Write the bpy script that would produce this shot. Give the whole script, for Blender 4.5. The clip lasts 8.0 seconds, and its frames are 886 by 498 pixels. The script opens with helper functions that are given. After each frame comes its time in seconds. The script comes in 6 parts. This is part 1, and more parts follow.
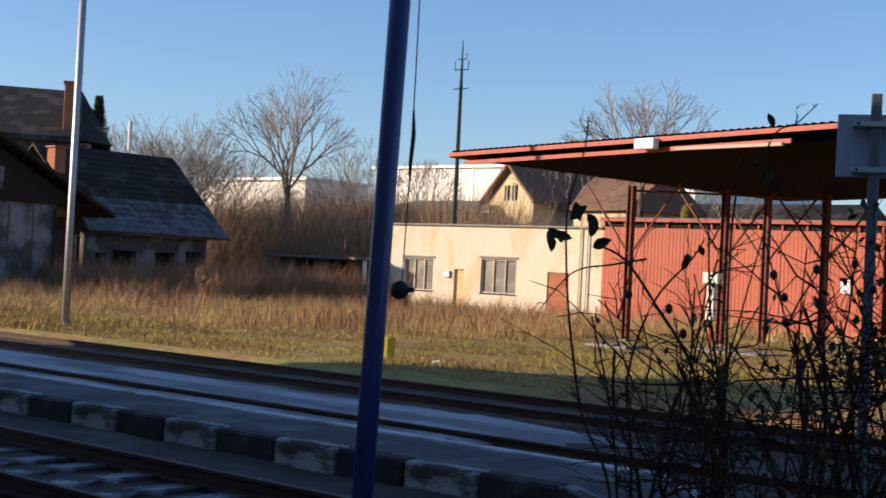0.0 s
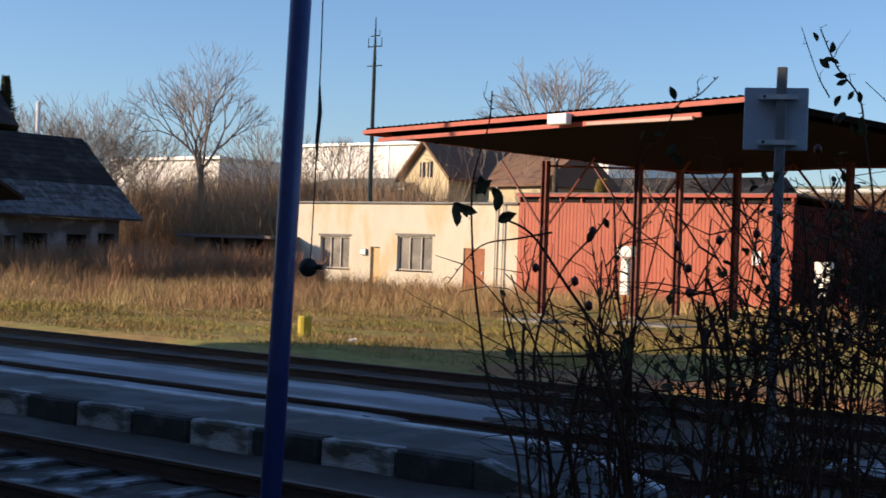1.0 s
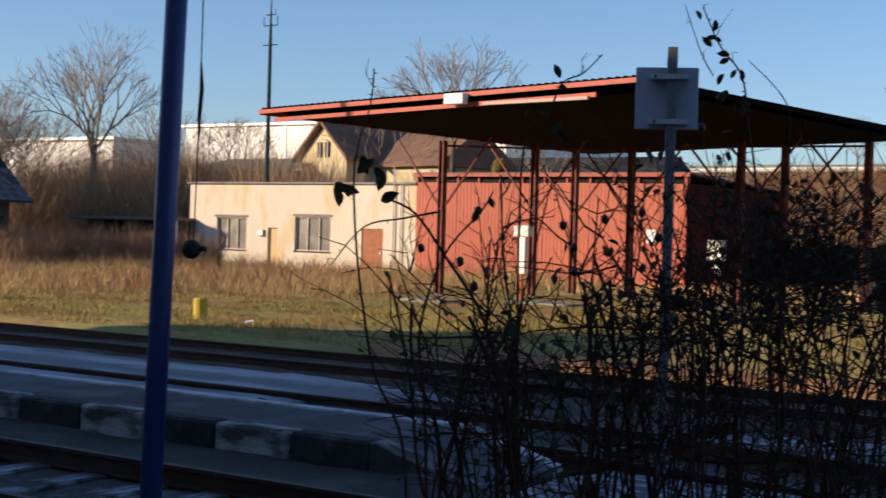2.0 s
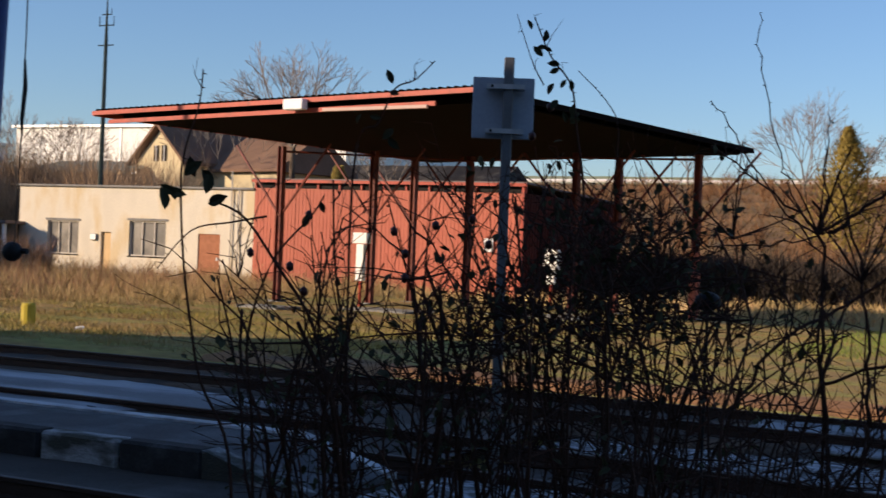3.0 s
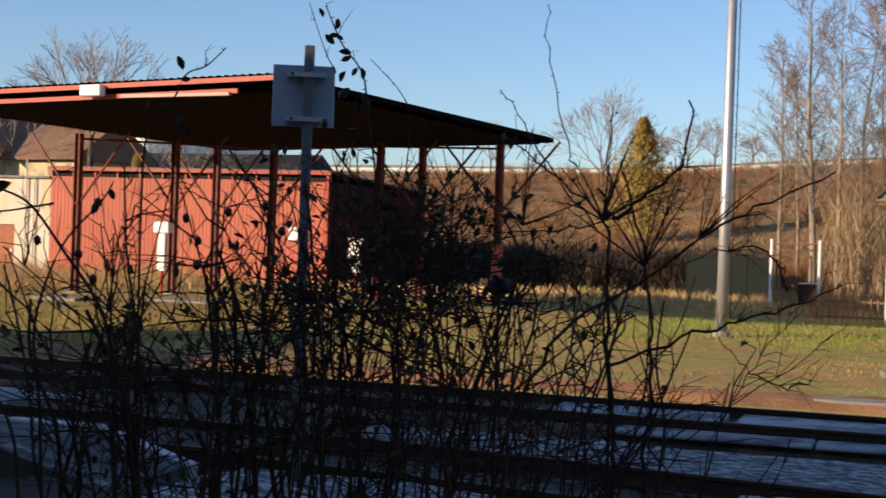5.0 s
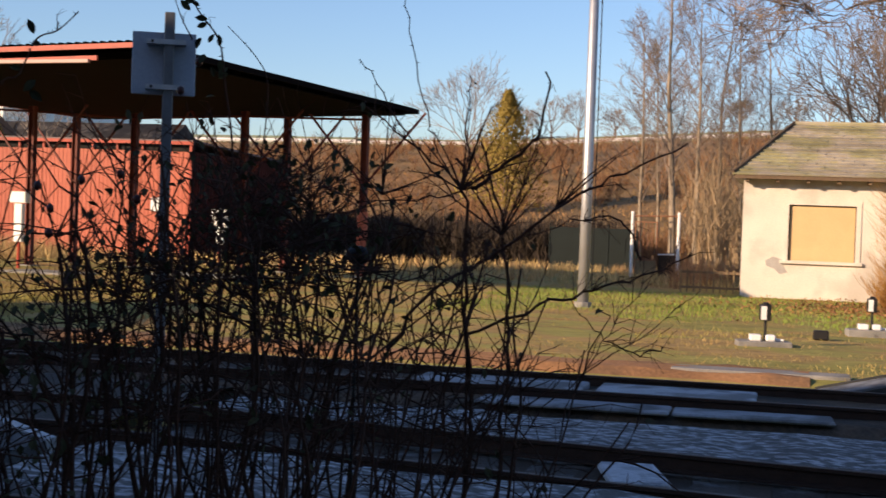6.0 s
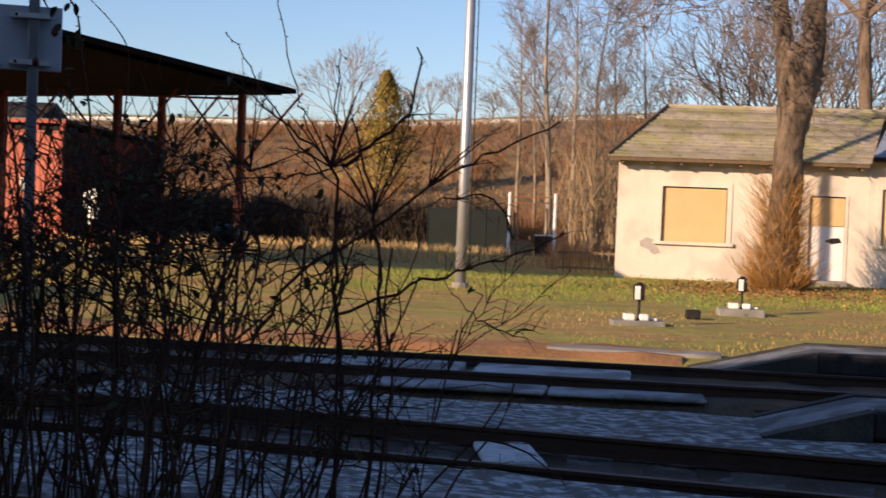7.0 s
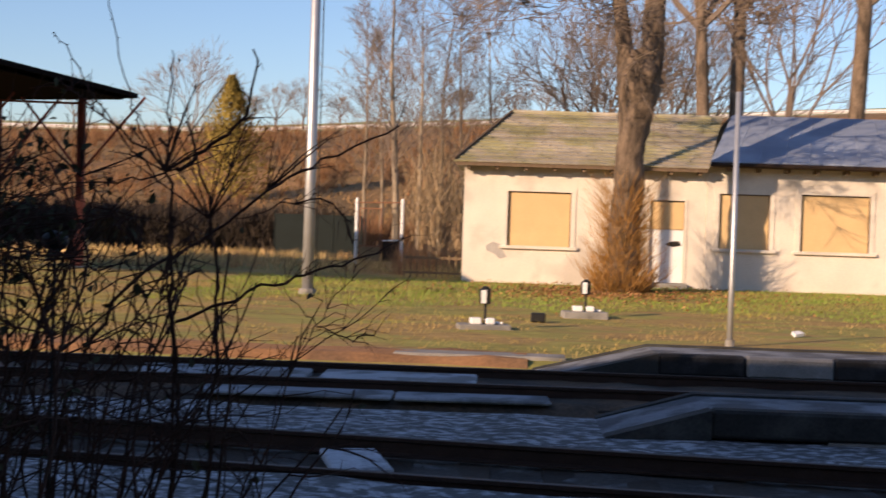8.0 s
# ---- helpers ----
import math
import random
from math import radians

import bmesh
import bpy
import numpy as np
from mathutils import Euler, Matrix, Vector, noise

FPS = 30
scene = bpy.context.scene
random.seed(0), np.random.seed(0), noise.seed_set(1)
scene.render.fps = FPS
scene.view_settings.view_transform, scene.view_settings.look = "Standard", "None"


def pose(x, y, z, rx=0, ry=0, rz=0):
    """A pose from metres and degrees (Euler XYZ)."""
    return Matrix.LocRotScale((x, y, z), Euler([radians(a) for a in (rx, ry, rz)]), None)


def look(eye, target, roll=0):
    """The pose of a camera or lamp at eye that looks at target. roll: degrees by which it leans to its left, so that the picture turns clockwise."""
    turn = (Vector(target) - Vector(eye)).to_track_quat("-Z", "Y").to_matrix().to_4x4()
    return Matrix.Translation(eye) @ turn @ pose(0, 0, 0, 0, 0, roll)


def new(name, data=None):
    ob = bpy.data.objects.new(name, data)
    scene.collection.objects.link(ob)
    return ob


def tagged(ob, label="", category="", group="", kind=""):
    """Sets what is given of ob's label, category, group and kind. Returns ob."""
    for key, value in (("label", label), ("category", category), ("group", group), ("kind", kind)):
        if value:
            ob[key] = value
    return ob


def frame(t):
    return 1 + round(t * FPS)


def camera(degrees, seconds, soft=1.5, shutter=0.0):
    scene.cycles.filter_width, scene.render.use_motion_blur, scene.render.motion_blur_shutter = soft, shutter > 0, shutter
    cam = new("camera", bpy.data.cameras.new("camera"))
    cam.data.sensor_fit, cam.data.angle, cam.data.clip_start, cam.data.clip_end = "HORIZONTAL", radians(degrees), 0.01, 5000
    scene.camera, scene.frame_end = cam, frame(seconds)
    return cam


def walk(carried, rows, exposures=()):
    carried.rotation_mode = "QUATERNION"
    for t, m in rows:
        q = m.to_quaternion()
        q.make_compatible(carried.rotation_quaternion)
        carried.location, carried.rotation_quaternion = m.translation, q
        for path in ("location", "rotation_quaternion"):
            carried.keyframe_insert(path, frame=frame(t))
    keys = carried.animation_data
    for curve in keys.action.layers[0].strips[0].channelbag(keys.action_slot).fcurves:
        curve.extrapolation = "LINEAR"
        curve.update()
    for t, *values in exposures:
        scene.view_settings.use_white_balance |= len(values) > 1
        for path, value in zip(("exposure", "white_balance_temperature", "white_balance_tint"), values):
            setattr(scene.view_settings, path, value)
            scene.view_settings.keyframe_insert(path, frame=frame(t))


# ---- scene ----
cam = camera(35.37, 8.0, soft=1.5, shutter=0.4)
# seconds, place, bearing, tilt and lean of the hand-held camera
ROWS = [
    (0.0, -0.051, -0.096, 1.810, -41.343, 0.923, 2.876),
    (0.5, -0.042, -0.086, 1.809, -39.545, 0.708, 2.244),
    (1.0, -0.033, -0.079, 1.807, -37.871, 0.131, 1.990),
    (2.3, -0.034, -0.009, 1.809, -31.610, -0.409, 1.996),
    (2.5, -0.026, -0.012, 1.806, -29.979, -0.090, 2.407),
    (3.0, -0.025, 0.009, 1.805, -27.067, -0.030, 2.275),
    (3.5, 0.000, 0.000, 1.800, -24.557, -0.360, 1.844),
    (4.0, 0.003, 0.003, 1.801, -22.974, -0.196, 1.640),
    (4.5, 0.012, -0.005, 1.800, -21.035, -0.384, 1.888),
    (4.7, 0.014, -0.008, 1.800, -20.373, -0.218, 1.897),
    (5.8, 0.040, -0.025, 1.796, -14.487, -0.832, 2.203),
    (6.0, 0.044, -0.023, 1.794, -13.499, -1.182, 2.098),
    (6.5, 0.056, 0.009, 1.794, -11.081, -1.133, 1.979),
    (7.0, 0.053, 0.051, 1.786, -8.472, -1.774, 2.185),
    (7.5, 0.067, 0.067, 1.779, -5.781, -1.919, 2.124),
    (8.0, 0.076, 0.088, 1.783, -2.231, -1.325, 1.877),
]


def facing(x, y, z, bearing, tilt, lean):
    b, p = radians(bearing), radians(tilt)
    ahead = (math.sin(b) * math.cos(p), math.cos(b) * math.cos(p), math.sin(p))
    return look((x, y, z), (x + ahead[0], y + ahead[1], z + ahead[2]), lean)


# seconds, stops, kelvin, tint: the exposure drifts a little as the view turns
LIGHTING = [(0.0, 0.48, 6700, 17), (1.0, 0.46, 6700, 17), (2.4, 0.31, 6750, 18), (3.0, 0.25, 6750, 18), (3.6, 0.38, 6810, 17), (4.5, 0.42, 7030, 18), (6.0, 0.56, 7330, 22), (6.5, 0.54, 7430, 24), (8.0, 0.47, 7480, 25)]
walk(cam, [(t, facing(*r)) for t, *r in ROWS], LIGHTING)

# ---- daylight: low winter sun from behind and to the left ----
SUN_UP, SUN_TO = 17.0, 45.0   # elevation; the bearing that the light travels towards
world = bpy.data.worlds.new("sky")
scene.world = world
world.use_nodes = True
wn = world.node_tree
sky = wn.nodes.new("ShaderNodeTexSky")
sky.sky_type, sky.sun_disc = "NISHITA", False
sky.sun_elevation, sky.sun_rotation = radians(SUN_UP), radians(SUN_TO + 180)
sky.air_density, sky.dust_density, sky.ozone_density = 1.0, 0.4, 5.2
wn.links.new(sky.outputs[0], wn.nodes["Background"].inputs[0])
wn.nodes["Background"].inputs[1].default_value = 0.13
sun = new("sun", bpy.data.lights.new("sun", "SUN"))
sun.data.energy, sun.data.angle, sun.data.color = 4.8, radians(0.5), (1.0, 0.81, 0.58)
b, e = radians(SUN_TO), radians(SUN_UP)
sun.matrix_basis = look((-60, -100, 60), (-60 + math.sin(b) * math.cos(e), -100 + math.cos(b) * math.cos(e), 60 - math.sin(e)))


# ---- materials ----
def mat(name, base, rough=0.8, scale=6.0, vary=0.25, fine=60.0, bump=0.15, metal=0.0, second=None, mix_scale=1.2, mix_at=0.55, rand=0.0, stretch=(1, 1, 1), spec=0.3):
    """A weathered surface: the base colour varied by a coarse and a fine noise, a second colour in patches, a fine relief."""
    m = bpy.data.materials.new(name)
    m.use_nodes = True
    t = m.node_tree
    N, L = t.nodes, t.links
    bsdf = N["Principled BSDF"]
    co = N.new("ShaderNodeTexCoord")
    mp = N.new("ShaderNodeMapping")
    mp.inputs["Scale"].default_value = stretch
    L.new(co.outputs["Object"], mp.inputs["Vector"])

    def noise_of(s, detail=4.0):
        n = N.new("ShaderNodeTexNoise")
        n.inputs["Scale"].default_value, n.inputs["Detail"].default_value = s, detail
        L.new(mp.outputs[0], n.inputs["Vector"])
        return n

    big, small = noise_of(scale), noise_of(fine, 3.0)
    add = N.new("ShaderNodeMath")
    add.operation = "ADD"
    L.new(big.outputs["Fac"], add.inputs[0])
    L.new(small.outputs["Fac"], add.inputs[1])
    ramp = N.new("ShaderNodeMapRange")
    ramp.inputs["From Min"].default_value, ramp.inputs["From Max"].default_value = 0.6, 1.4
    ramp.inputs["To Min"].default_value, ramp.inputs["To Max"].default_value = 1 - vary, 1 + vary
    L.new(add.outputs[0], ramp.inputs["Value"])
    hsv = N.new("ShaderNodeHueSaturation")
    L.new(ramp.outputs[0], hsv.inputs["Value"])
    hsv.inputs["Color"].default_value = (*base, 1)
    if second:
        patch = noise_of(mix_scale, 5.0)
        step = N.new("ShaderNodeMapRange")
        step.inputs["From Min"].default_value, step.inputs["From Max"].default_value = mix_at - 0.07, mix_at + 0.07
        L.new(patch.outputs["Fac"], step.inputs["Value"])
        mix = N.new("ShaderNodeMix")
        mix.data_type = "RGBA"
        L.new(step.outputs[0], mix.inputs["Factor"])
        mix.inputs["A"].default_value, mix.inputs["B"].default_value = (*base, 1), (*second, 1)
        L.new(mix.outputs["Result"], hsv.inputs["Color"])
    out = hsv.outputs["Color"]
    if rand:
        info = N.new("ShaderNodeObjectInfo")
        r2 = N.new("ShaderNodeMapRange")
        r2.inputs["To Min"].default_value, r2.inputs["To Max"].default_value = 1 - rand, 1 + rand
        L.new(info.outputs["Random"], r2.inputs["Value"])
        h2 = N.new("ShaderNodeHueSaturation")
        L.new(r2.outputs[0], h2.inputs["Value"])
        L.new(out, h2.inputs["Color"])
        out = h2.outputs["Color"]
    L.new(out, bsdf.inputs["Base Color"])
    bsdf.inputs["Roughness"].default_value, bsdf.inputs["Metallic"].default_value = rough, metal
    bsdf.inputs["Specular IOR Level"].default_value = spec
    if bump:
        bp = N.new("ShaderNodeBump")
        bp.inputs["Strength"].default_value, bp.inputs["Distance"].default_value = bump, 0.02
        L.new(add.outputs[0], bp.inputs["Height"])
        L.new(bp.outputs[0], bsdf.inputs["Normal"])
    return m


M_SOIL = mat("dry_grass_ground", (0.34, 0.22, 0.075), 0.95, 1.6, 0.45, 7, 1.0, second=(0.25, 0.225, 0.055), mix_scale=0.8, mix_at=0.5, stretch=(0.5, 1, 1))
M_BALLAST = mat("dark_ballast", (0.065, 0.055, 0.047), 0.95, 3, 0.5, 22, 1.0, second=(0.13, 0.135, 0.135), mix_scale=3.5, mix_at=0.6)
M_RUSTBALLAST = mat("rusty_brown_ballast", (0.12, 0.078, 0.05), 0.95, 2.0, 0.5, 22, 1.0, second=(0.055, 0.045, 0.036), mix_scale=1.1, mix_at=0.5)
M_FROST = mat("frosted_gravel", (0.10, 0.102, 0.10), 0.9, 2.5, 0.5, 55, 0.4, second=(0.36, 0.38, 0.40), mix_scale=13.0, mix_at=0.54, stretch=(0.6, 1, 1))
M_FROSTBED = mat("frosted_packed_sand", (0.19, 0.195, 0.20), 0.85, 1.2, 0.35, 70, 0.35, second=(0.38, 0.40, 0.42), mix_scale=1.3, mix_at=0.5, stretch=(0.3, 1, 1))
M_FROSTSLAB = mat("frosted_slab", (0.33, 0.35, 0.37), 0.8, 3, 0.25, 25, 0.4, second=(0.15, 0.155, 0.155), mix_scale=2.2, mix_at=0.53, rand=0.2)
M_ASPHALT = mat("worn_asphalt", (0.07, 0.07, 0.07), 0.9, 1.5, 0.35, 40, 0.5, second=(0.115, 0.117, 0.12), mix_scale=1.6, mix_at=0.53)
M_FROSTPAVE = mat("frosted_asphalt", (0.085, 0.09, 0.095), 0.9, 1.5, 0.35, 40, 0.5, second=(0.19, 0.205, 0.22), mix_scale=2.2, mix_at=0.5)
M_FROSTTILE = mat("frosted_slate_tile", (0.14, 0.145, 0.155), 0.85, 3, 0.35, 30, 0.3, second=(0.07, 0.07, 0.07), mix_scale=2.0, mix_at=0.55)
M_HALFFROST = mat("lightly_frosted_tile", (0.075, 0.073, 0.07), 0.9, 3, 0.35, 30, 0.3, second=(0.15, 0.155, 0.16), mix_scale=2.4, mix_at=0.56)
M_GREEN = mat("fresh_green_grass", (0.19, 0.26, 0.045), 0.9, 0.5, 0.3, 8, 0.0, second=(0.24, 0.24, 0.06), mix_scale=0.4, mix_at=0.55)
M_KERB_W = mat("chipped_white_kerb", (0.33, 0.335, 0.33), 0.85, 5, 0.4, 50, 0.6, second=(0.055, 0.055, 0.042), mix_scale=3.2, mix_at=0.49, rand=0.15, stretch=(0.7, 1, 1.6))
M_KERBFROST = mat("frosted_white_kerb", (0.52, 0.54, 0.55), 0.85, 5, 0.25, 50, 0.3, second=(0.30, 0.31, 0.31), mix_scale=2.0, mix_at=0.58)
M_BRIGHTFROST = mat("thick_hoar_frost", (0.46, 0.49, 0.52), 0.8, 6, 0.3, 50, 0.4, second=(0.28, 0.30, 0.32), mix_scale=7.0, mix_at=0.56)
M_KERB_B = mat("black_kerb", (0.022, 0.021, 0.02), 0.85, 5, 0.4, 50, 0.4, second=(0.05, 0.05, 0.05), mix_scale=3.0, mix_at=0.6, rand=0.15)
M_OLDFRAME = mat("weathered_window_frame", (0.52, 0.48, 0.41), 0.8, 4, 0.25, 40, 0.1)
M_CONC = mat("old_concrete", (0.24, 0.23, 0.21), 0.9, 2, 0.25, 35, 0.4, second=(0.14, 0.14, 0.13), mix_scale=1.3, mix_at=0.6, rand=0.1)
M_RAIL = mat("rusty_rail", (0.05, 0.028, 0.02), 0.6, 8, 0.3, 60, 0.3, metal=0.4)
M_RAILTOP = mat("worn_rail_top", (0.10, 0.08, 0.07), 0.65, 8, 0.2, 60, 0.1, metal=0.3)
M_SLEEPER = mat("frosted_sleeper", (0.05, 0.046, 0.042), 0.85, 5, 0.4, 30, 0.5, rand=0.25, second=(0.26, 0.28, 0.30), mix_scale=8, mix_at=0.56, stretch=(1, 0.35, 1))
M_CREAM = mat("cream_render", (0.66, 0.60, 0.48), 0.9, 0.9, 0.16, 30, 0.25, second=(0.57, 0.46, 0.29), mix_scale=0.9, mix_at=0.56, stretch=(1, 1, 0.4))
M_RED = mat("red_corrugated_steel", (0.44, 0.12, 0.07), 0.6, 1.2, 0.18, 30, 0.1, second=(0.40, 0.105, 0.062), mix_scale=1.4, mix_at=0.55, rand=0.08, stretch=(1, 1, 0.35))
# the shed's red again, darkened for the shade on its side wall
M_SHEDSIDE = mat("shade_dark_red_sheet", (0.085, 0.020, 0.014), 0.8, 1.5, 0.3, 30, 0.1, second=(0.06, 0.017, 0.012), mix_scale=0.8, spec=0.1)
M_REDBEAM = mat("red_painted_steel", (0.40, 0.065, 0.035), 0.5, 3, 0.2, 40, 0.1, second=(0.22, 0.05, 0.03), mix_scale=2.5, mix_at=0.62)
# near-black: the shade under the canopy is put into this colour
M_UNDER = mat("shade_black_steel", (0.0075, 0.0065, 0.0068), 0.95, 2, 0.3, 40, 0.1, spec=0.03)
# posts and braces: red darkened for the shade under the roof
M_POST = mat("shade_dark_red_post", (0.13, 0.028, 0.018), 0.6, 3, 0.25, 40, 0.1, second=(0.20, 0.04, 0.025), mix_scale=2.0, mix_at=0.6)
M_TUBE = mat("dull_lamp_tube", (0.42, 0.27, 0.22), 0.4, 3, 0.1, 40, 0.0)
M_ROOFSHEET = mat("grey_roof_sheet", (0.16, 0.12, 0.11), 0.7, 2, 0.3, 40, 0.2)
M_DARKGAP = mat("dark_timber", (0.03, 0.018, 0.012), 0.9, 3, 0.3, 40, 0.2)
M_GALV = mat("galvanised_steel", (0.42, 0.43, 0.44), 0.42, 2.5, 0.15, 40, 0.08, metal=0.6)
M_MAST = mat("dark_mast_steel", (0.03, 0.045, 0.04), 0.6, 3, 0.3, 40, 0.1, metal=0.3)
M_BLUE = mat("blue_gloss_paint", (0.012, 0.03, 0.14), 0.35, 6, 0.25, 60, 0.1, spec=0.5)
M_BLACK = mat("black_iron", (0.012, 0.012, 0.012), 0.6, 8, 0.3, 60, 0.1)
# galvanised grey darkened for the shade that the sign post stands in
M_SHADEGALV = mat("shade_grey_post", (0.13, 0.135, 0.14), 0.6, 2.5, 0.2, 40, 0.1, metal=0.3)
M_WHITE = mat("white_painted_metal", (0.78, 0.78, 0.76), 0.5, 3, 0.08, 40, 0.05)
M_SIGNBACK = mat("sign_back", (0.30, 0.335, 0.38), 0.5, 3, 0.12, 40, 0.05)
M_STUCCO = mat("pale_stucco", (0.66, 0.60, 0.51), 0.92, 1.1, 0.14, 28, 0.3, second=(0.50, 0.45, 0.38), mix_scale=0.7, mix_at=0.56)
M_GREYPATCH = mat("grey_mortar_patch", (0.38, 0.36, 0.33), 0.95, 6, 0.2, 40, 0.3)
M_BOARD = mat("tan_boarding", (0.62, 0.43, 0.22), 0.7, 2, 0.10, 40, 0.05)
M_TILE = mat("mossy_roof_tile", (0.33, 0.29, 0.225), 0.95, 2.5, 0.3, 30, 0.4, second=(0.27, 0.25, 0.14), mix_scale=0.9, mix_at=0.52, rand=0.22)
M_BLUETILE = mat("blue_grey_metal_roof", (0.20, 0.24, 0.31), 0.5, 1.5, 0.15, 25, 0.1, second=(0.27, 0.32, 0.40), mix_scale=0.5)
M_DARKTILE = mat("dark_slate_tile", (0.042, 0.038, 0.035), 0.95, 2, 0.35, 30, 0.3, second=(0.085, 0.078, 0.07), mix_scale=0.8, mix_at=0.58, rand=0.2, spec=0.1)
M_GREYWALL = mat("grey_stained_plaster", (0.25, 0.24, 0.235), 0.95, 1.0, 0.3, 25, 0.3, second=(0.09, 0.082, 0.075), mix_scale=0.9, mix_at=0.46)
M_BRICK = mat("red_brick", (0.36, 0.15, 0.08), 0.9, 6, 0.25, 60, 0.3)
M_TIMBER = mat("weathered_timber", (0.16, 0.11, 0.07), 0.9, 3, 0.35, 40, 0.4, rand=0.25, stretch=(6, 6, 1))
M_BARK = mat("grey_brown_bark", (0.155, 0.112, 0.078), 0.95, 5, 0.5, 30, 1.0, second=(0.065, 0.048, 0.034), mix_scale=4, stretch=(1, 1, 0.3))
M_PALEBARK = mat("pale_birch_bark", (0.30, 0.24, 0.17), 0.9, 4, 0.3, 30, 0.4, second=(0.14, 0.11, 0.08), mix_scale=3, stretch=(1, 1, 0.4))
M_TWIG = mat("bare_twigs", (0.185, 0.14, 0.108), 0.9, 3, 0.3, 40, 0.0)
M_TWIGFAR = mat("pale_bare_twigs", (0.23, 0.195, 0.165), 0.9, 0.5, 0.3, 40, 0.0)
M_BRUSH = mat("brown_brushwood", (0.33, 0.215, 0.125), 0.95, 0.4, 0.35, 30, 0.0)
M_HILL = mat("tawny_hill_grass", (0.27, 0.15, 0.065), 0.95, 0.12, 0.4, 5, 0.0, second=(0.18, 0.115, 0.05), mix_scale=0.14, mix_at=0.5)
M_SAPLING = mat("pale_sapling_bark", (0.30, 0.215, 0.125), 0.9, 0.6, 0.3, 30, 0.0)
M_RUSTBRUSH = mat("rust_brown_shrub", (0.32, 0.18, 0.10), 0.95, 0.4, 0.35, 30, 0.0)
M_REED = mat("dry_straw_grass", (0.50, 0.36, 0.16), 0.9, 0.3, 0.4, 5, 0.0, second=(0.40, 0.24, 0.115), mix_scale=0.45, mix_at=0.54)
M_TURF = mat("short_green_grass", (0.33, 0.275, 0.075), 0.9, 0.7, 0.4, 5, 0.0, second=(0.34, 0.235, 0.09), mix_scale=0.35, mix_at=0.5, stretch=(0.5, 1, 1))
M_CONIFER = mat("yellow_green_foliage", (0.33, 0.245, 0.065), 0.9, 1.5, 0.35, 12, 0.0)
M_DARKFIR = mat("dark_green_foliage", (0.055, 0.055, 0.025), 0.9, 1.5, 0.35, 12, 0.0)
M_CANE = mat("dark_rose_cane", (0.055, 0.027, 0.019), 0.8, 12, 0.35, 60, 0.1, spec=0.12)
M_LEAF = mat("dark_rose_leaf", (0.045, 0.045, 0.022), 0.75, 12, 0.3, 60, 0.1, rand=0.5, spec=0.15)
M_FIELD = mat("pale_green_field", (0.30, 0.34, 0.13), 0.95, 0.05, 0.2, 2, 0.0, second=(0.36, 0.35, 0.19), mix_scale=0.02, mix_at=0.5)
M_SLOPE = mat("russet_slope_grass", (0.27, 0.15, 0.06), 0.95, 0.25, 0.5, 4, 0.9, second=(0.19, 0.12, 0.05), mix_scale=0.12, mix_at=0.5)
M_HIP = mat("dried_rose_hip", (0.05, 0.012, 0.01), 0.4, 12, 0.3, 60, 0.1)
M_YELLOW = mat("yellow_paint", (0.46, 0.36, 0.04), 0.5, 4, 0.15, 40, 0.1)
M_DARKCONC = mat("near_black_concrete", (0.03, 0.03, 0.027), 0.95, 2, 0.4, 35, 0.5, second=(0.065, 0.066, 0.058), mix_scale=1.6, mix_at=0.6, rand=0.15)
M_OLDSLEEPER = mat("oily_dark_sleeper", (0.05, 0.035, 0.025), 0.9, 4, 0.4, 30, 0.5, rand=0.3)
M_RUSTSOIL = mat("rusty_bare_soil", (0.30, 0.15, 0.065), 0.95, 0.9, 0.35, 18, 0.6, second=(0.18, 0.10, 0.05), mix_scale=0.8)
M_FOLIAGE = mat("withered_rose_foliage", (0.055, 0.055, 0.028), 0.75, 12, 0.3, 60, 0.0, spec=0.15)
M_DIRT = mat("dark_gritty_soil", (0.055, 0.047, 0.04), 0.95, 1.5, 0.4, 40, 0.8, second=(0.095, 0.088, 0.08), mix_scale=1.0, mix_at=0.58)
M_GLASS = mat("dusty_window_glass", (0.16, 0.15, 0.13), 0.3, 1.5, 0.35, 20, 0.0, second=(0.26, 0.24, 0.20), mix_scale=1.1, spec=0.5)
# near-black fill that stands in for the shade inside openings
M_DARK = mat("shaded_opening_dark", (0.02, 0.018, 0.016), 0.95, 2, 0.3, 20, 0.0)
M_HALL = mat("white_hall_cladding", (0.80, 0.78, 0.74), 0.6, 0.05, 0.06, 1, 0.0)
M_OCHRE = mat("ochre_render", (0.60, 0.50, 0.31), 0.92, 0.5, 0.12, 10, 0.1)
M_GREENROOF = mat("grey_green_roof_sheet", (0.22, 0.24, 0.19), 0.7, 0.8, 0.25, 10, 0.1)
M_BROWNROOF = mat("brown_tile_roof", (0.20, 0.12, 0.08), 0.9, 0.5, 0.2, 8, 0.2)
M_HEDGE = mat("dark_hedge_twigs", (0.055, 0.042, 0.032), 0.95, 0.5, 0.35, 30, 0.0)
# fence green cut to near-black, with the shade on it in the colour
M_GREENFENCE = mat("shade_dark_green_panel", (0.008, 0.014, 0.013), 0.8, 2, 0.3, 30, 0.1)


